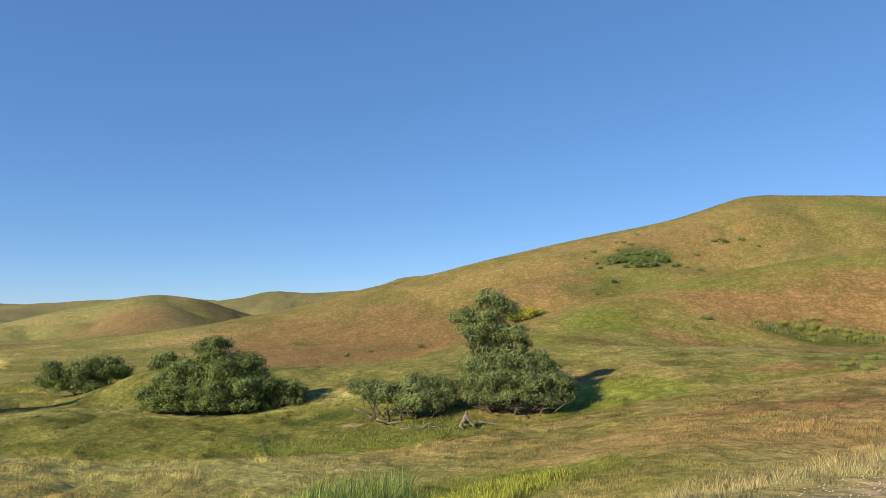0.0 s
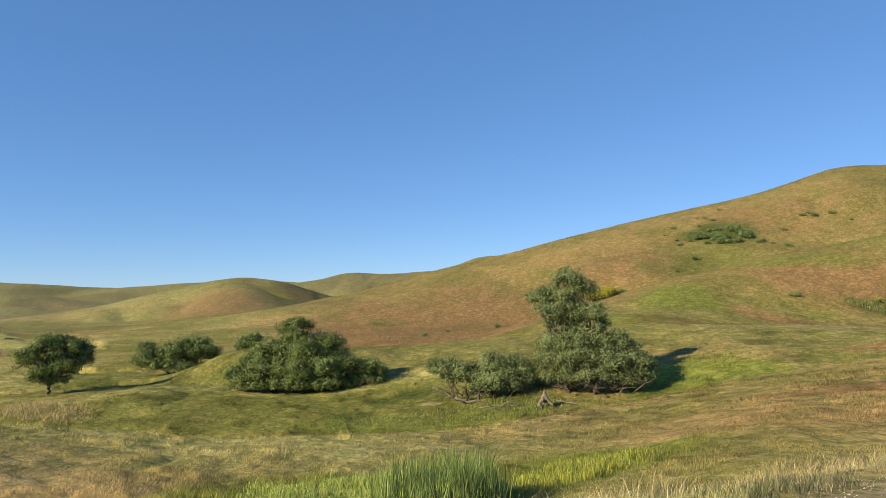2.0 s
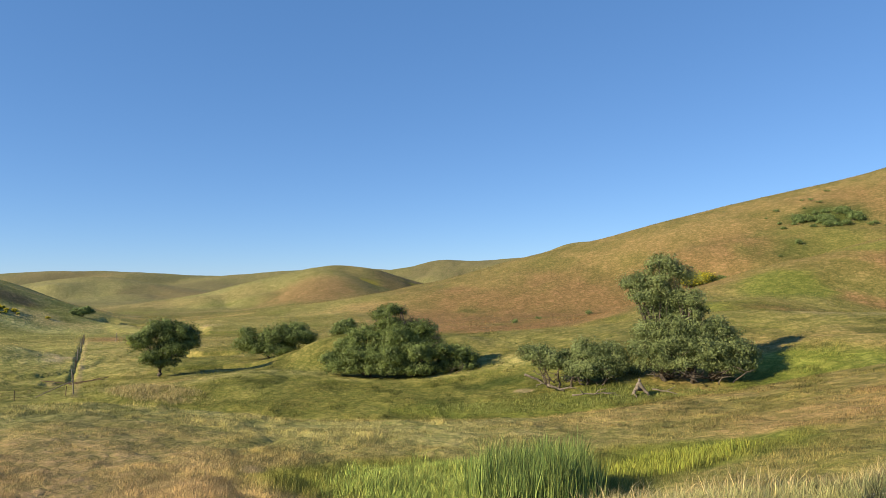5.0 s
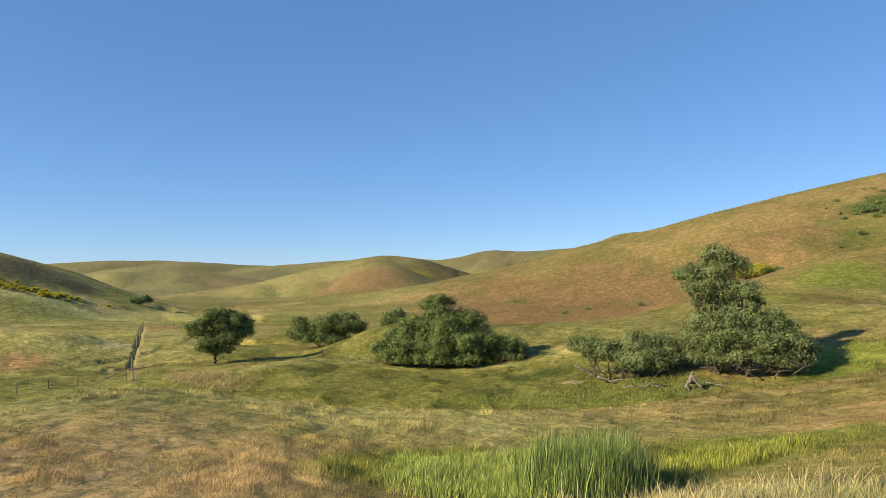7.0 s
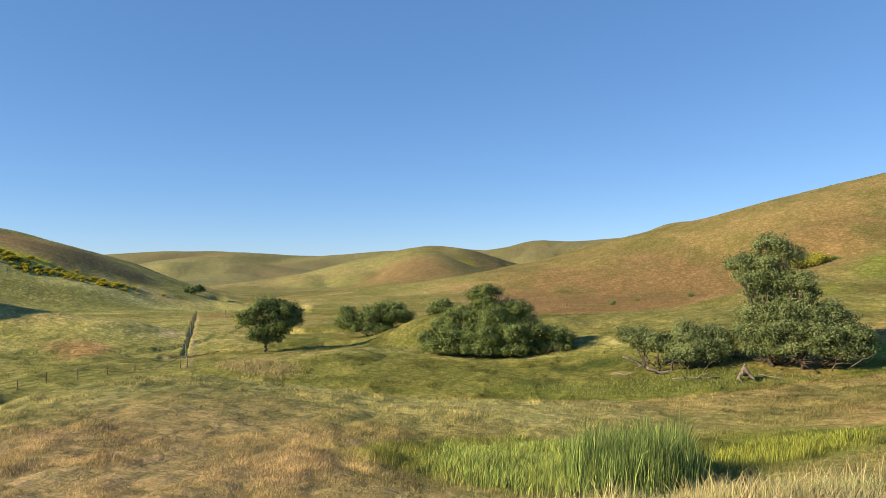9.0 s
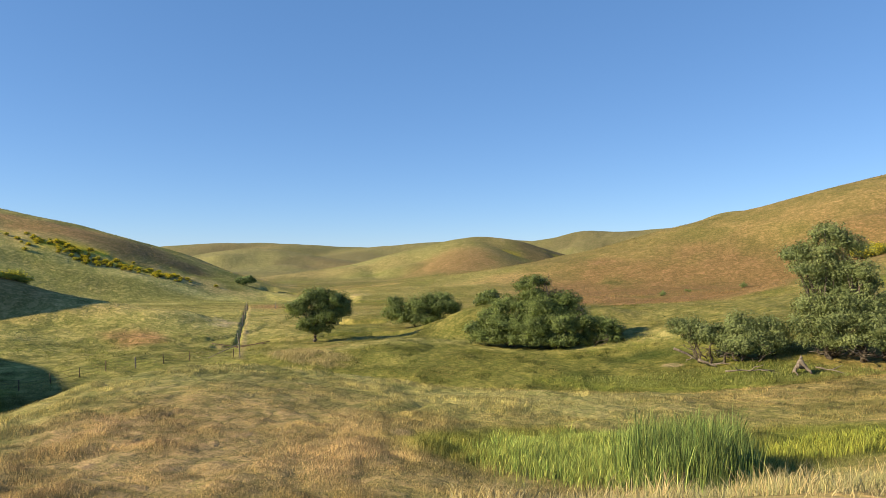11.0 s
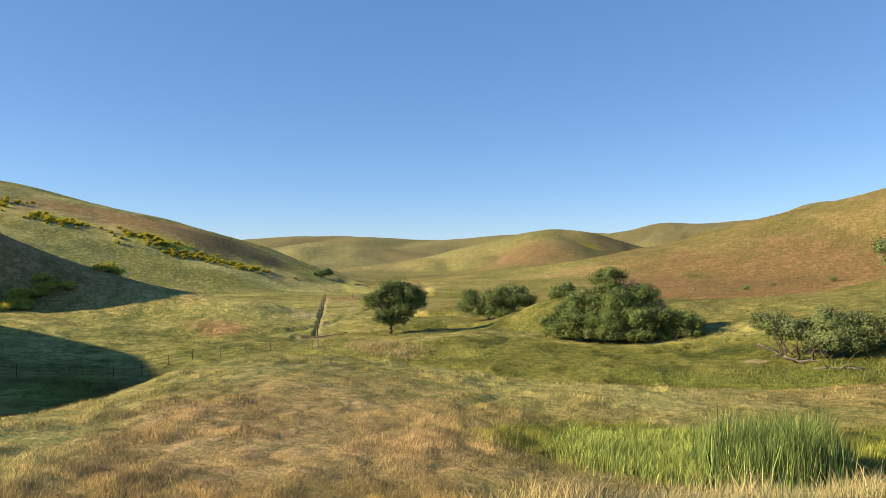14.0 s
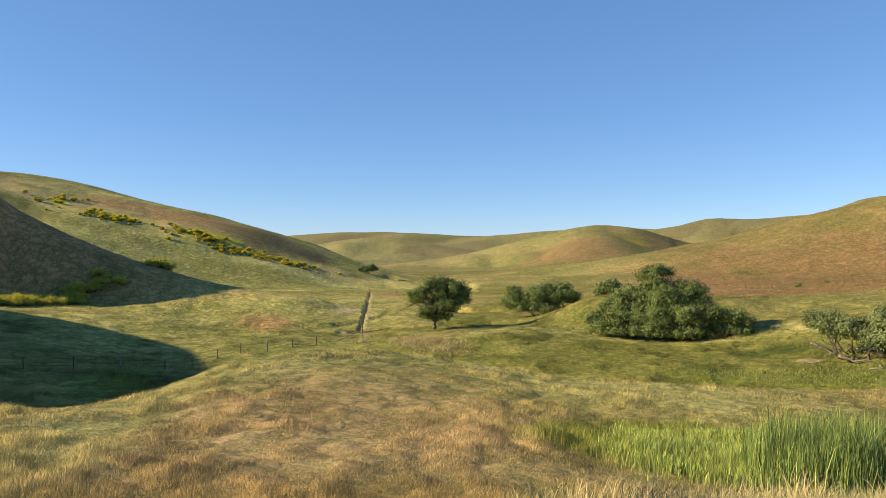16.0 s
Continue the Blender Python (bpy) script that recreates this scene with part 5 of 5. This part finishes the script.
def driftwood(name, x, y, turn, arms, r, label, seed):
    """A weathered snag: crooked arms (right, away, up of both ends) that meet in a knot."""
    rng = np.random.default_rng(seed)
    bm = bmesh.new()
    for a, b, k in arms:
        tube(bm, bent(a, b, 0.05, rng, 6), r * k, r * k * 0.45, 8)
    ob = tagged(new(name, bm_mesh(name, bm, DEADWOOD)), label, "dead wood")
    ob.matrix_world = pose(x, y, ground_at(x, y), 0, 0, turn)
    return ob


driftwood("tree_stump", 1.35, 46.0, -2, [((0.05, 0, 0.72), (-0.42, 0.1, -0.15), 1.0), ((0.0, 0.05, 0.75), (0.62, -0.1, 0.05), 1.15), ((-0.1, -0.05, 0.45), (0.35, 0.2, 0.3), 1.4), ((0.05, 0.05, 0.7), (0.12, 0.3, 0.98), 0.7), ((-0.25, 0, 0.3), (-0.1, -0.4, -0.1), 0.6)], 0.13,
          "pale weathered forked stump in the creek grass", 81)
driftwood("fallen_branch", -0.9, 45.6, 3, [((-1.6, 0, 0.1), (1.0, 0.1, 0.28), 0.6), ((-0.3, 0, 0.2), (0.4, -0.3, 0.6), 0.45), ((0.3, 0, 0.25), (1.4, 0.2, 0.05), 0.45), ((-0.9, 0, 0.15), (-1.2, -0.3, 0.5), 0.35)], 0.085, "dark fallen branch lying in the creek grass", 82)
driftwood("fallen_branch", 3.0, 46.4, -6, [((-0.8, 0, 0.3), (0.8, -0.3, 0.05), 0.6), ((0, 0, 0.2), (0.5, 0.3, 0.45), 0.4)], 0.08, "broken grey branch beside the stump", 83)
driftwood("fallen_branch", -3.6, 48.0, 4, [((-2.0, 0.1, 1.05), (-0.6, 0, 0.42), 0.8), ((-0.6, 0, 0.42), (0.5, -0.1, 0.05), 1.0), ((-0.9, 0, 0.55), (-1.3, -0.1, 0.3), 0.4), ((0.2, 0, 0.15), (1.3, -0.1, 0.25), 0.7)], 0.10, "pale bare limb reaching out of the low willow", 84)


# ---- undercut creek bank ----
def cut_bank(ends, tall, seed):
    """A hollowed face of earth under a lip of turf."""
    rng = np.random.default_rng(seed)
    (ax, ay), (bx, by) = ends
    root = tagged(new("creek_bank"), "undercut creek bank of dark earth below a lip of dry turf", "bank")
    n = 22
    way = Vector((bx - ax, by - ay, 0)).normalized()
    out = Vector((way.y, -way.x, 0))
    face = ((-0.30, 0.97), (0.10, 0.84), (0.42, 0.55), (0.45, 0.2), (0.2, -0.1), (-0.6, -0.5))
    turf = ((2.6, 0.55), (1.4, 0.95), (0.4, 1.08), (-0.22, 1.08), (-0.38, 1.0), (-0.30, 0.97))
    for name, profile, mat in (("bank_face", face, plain_material("dark_earth", (0.10, 0.075, 0.05), (0.035, 0.028, 0.02), 3.0)), ("turf_lip", turf, DRY_TURF)):
        bm = bmesh.new()
        rows = []
        for i in range(n):
            t = i / (n - 1)
            x, y = ax + (bx - ax) * t, ay + (by - ay) * t
            z, k = ground_at(x, y) - 0.15, tall * math.sin(math.pi * (0.06 + 0.88 * t)) ** 0.5
            sway = 0.35 * value_noise(np.array([t * 7.0]), np.array([0.3]), 1.0, seed)[0]
            rows.append([bm.verts.new(Vector((x, y, z)) - out * (d - sway) + Vector((0, 0, h * k)) + Vector(rng.normal(0, 0.04, 3))) for d, h in profile])
        for a, b in zip(rows, rows[1:]):
            for j in range(len(profile) - 1):
                bm.faces.new((a[j], b[j], b[j + 1], a[j + 1]))
        bmesh.ops.recalc_face_normals(bm, faces=bm.faces)
        part(name, bm_mesh(name, bm, mat), root)
    return root


DRY_TURF = plain_material("dry_turf", (0.27, 0.26, 0.10), (0.15, 0.15, 0.05), 2.0)
cut_bank(((-42.7, 66.6), (-37.1, 69.4)), 1.05, 85)
scrub = shrub("coyote_brush", 51, 420, 0.16, WEED_LEAVES, "straggly olive scrub on the lip of the creek bank")
plant(scrub, [(-43.1, 66.4), (-42.4, 66.9), (-41.7, 67.2), (-53.4, 76.5), (-54.2, 77.2), (-52.6, 76.4), (-51.9, 75.6)], "scrub on the creek bank", shrub_rng, 0.8, 1.1)


# ---- loose stones on the dirt road ----
def gravel(n, seed):
    """Small angular stones pressed into the road."""
    rng = np.random.default_rng(seed)
    base = np.array([(1, 0, 0), (-1, 0, 0), (0, 1, 0), (0, -1, 0), (0, 0, 0.8), (0, 0, -0.6)], float)
    tri = np.array([(0, 2, 4), (2, 1, 4), (1, 3, 4), (3, 0, 4), (2, 0, 5), (1, 2, 5), (3, 1, 5), (0, 3, 5)])
    u, s = rng.uniform(-3, 22, n), rng.uniform(2.2, 4.4, n)
    x, y = ROAD_WAY[0] * u - ROAD_WAY[1] * s, ROAD_WAY[1] * u + ROAD_WAY[0] * s
    size = 0.004 + 0.016 * rng.random(n) ** 3
    v = base[None] * rng.uniform(0.6, 1.3, (n, 6, 3)) * size[:, None, None]
    a = rng.uniform(0, math.tau, n)
    c, k = np.cos(a)[:, None], np.sin(a)[:, None]
    v = np.stack([v[..., 0] * c - v[..., 1] * k, v[..., 0] * k + v[..., 1] * c, v[..., 2]], -1) + np.stack([x, y, ground_z(x, y) + 0.003], 1)[:, None]
    f = (tri[None] + np.arange(n)[:, None, None] * 6).reshape(-1, 3)
    return soup("road_gravel", v.reshape(-1, 3), f, [plain_material("stone", (0.46, 0.40, 0.32), (0.22, 0.18, 0.14), 30)])


tagged(new("road_gravel", gravel(9000, 91)), "loose pale stones on the dirt road", "gravel", kind="stuff")
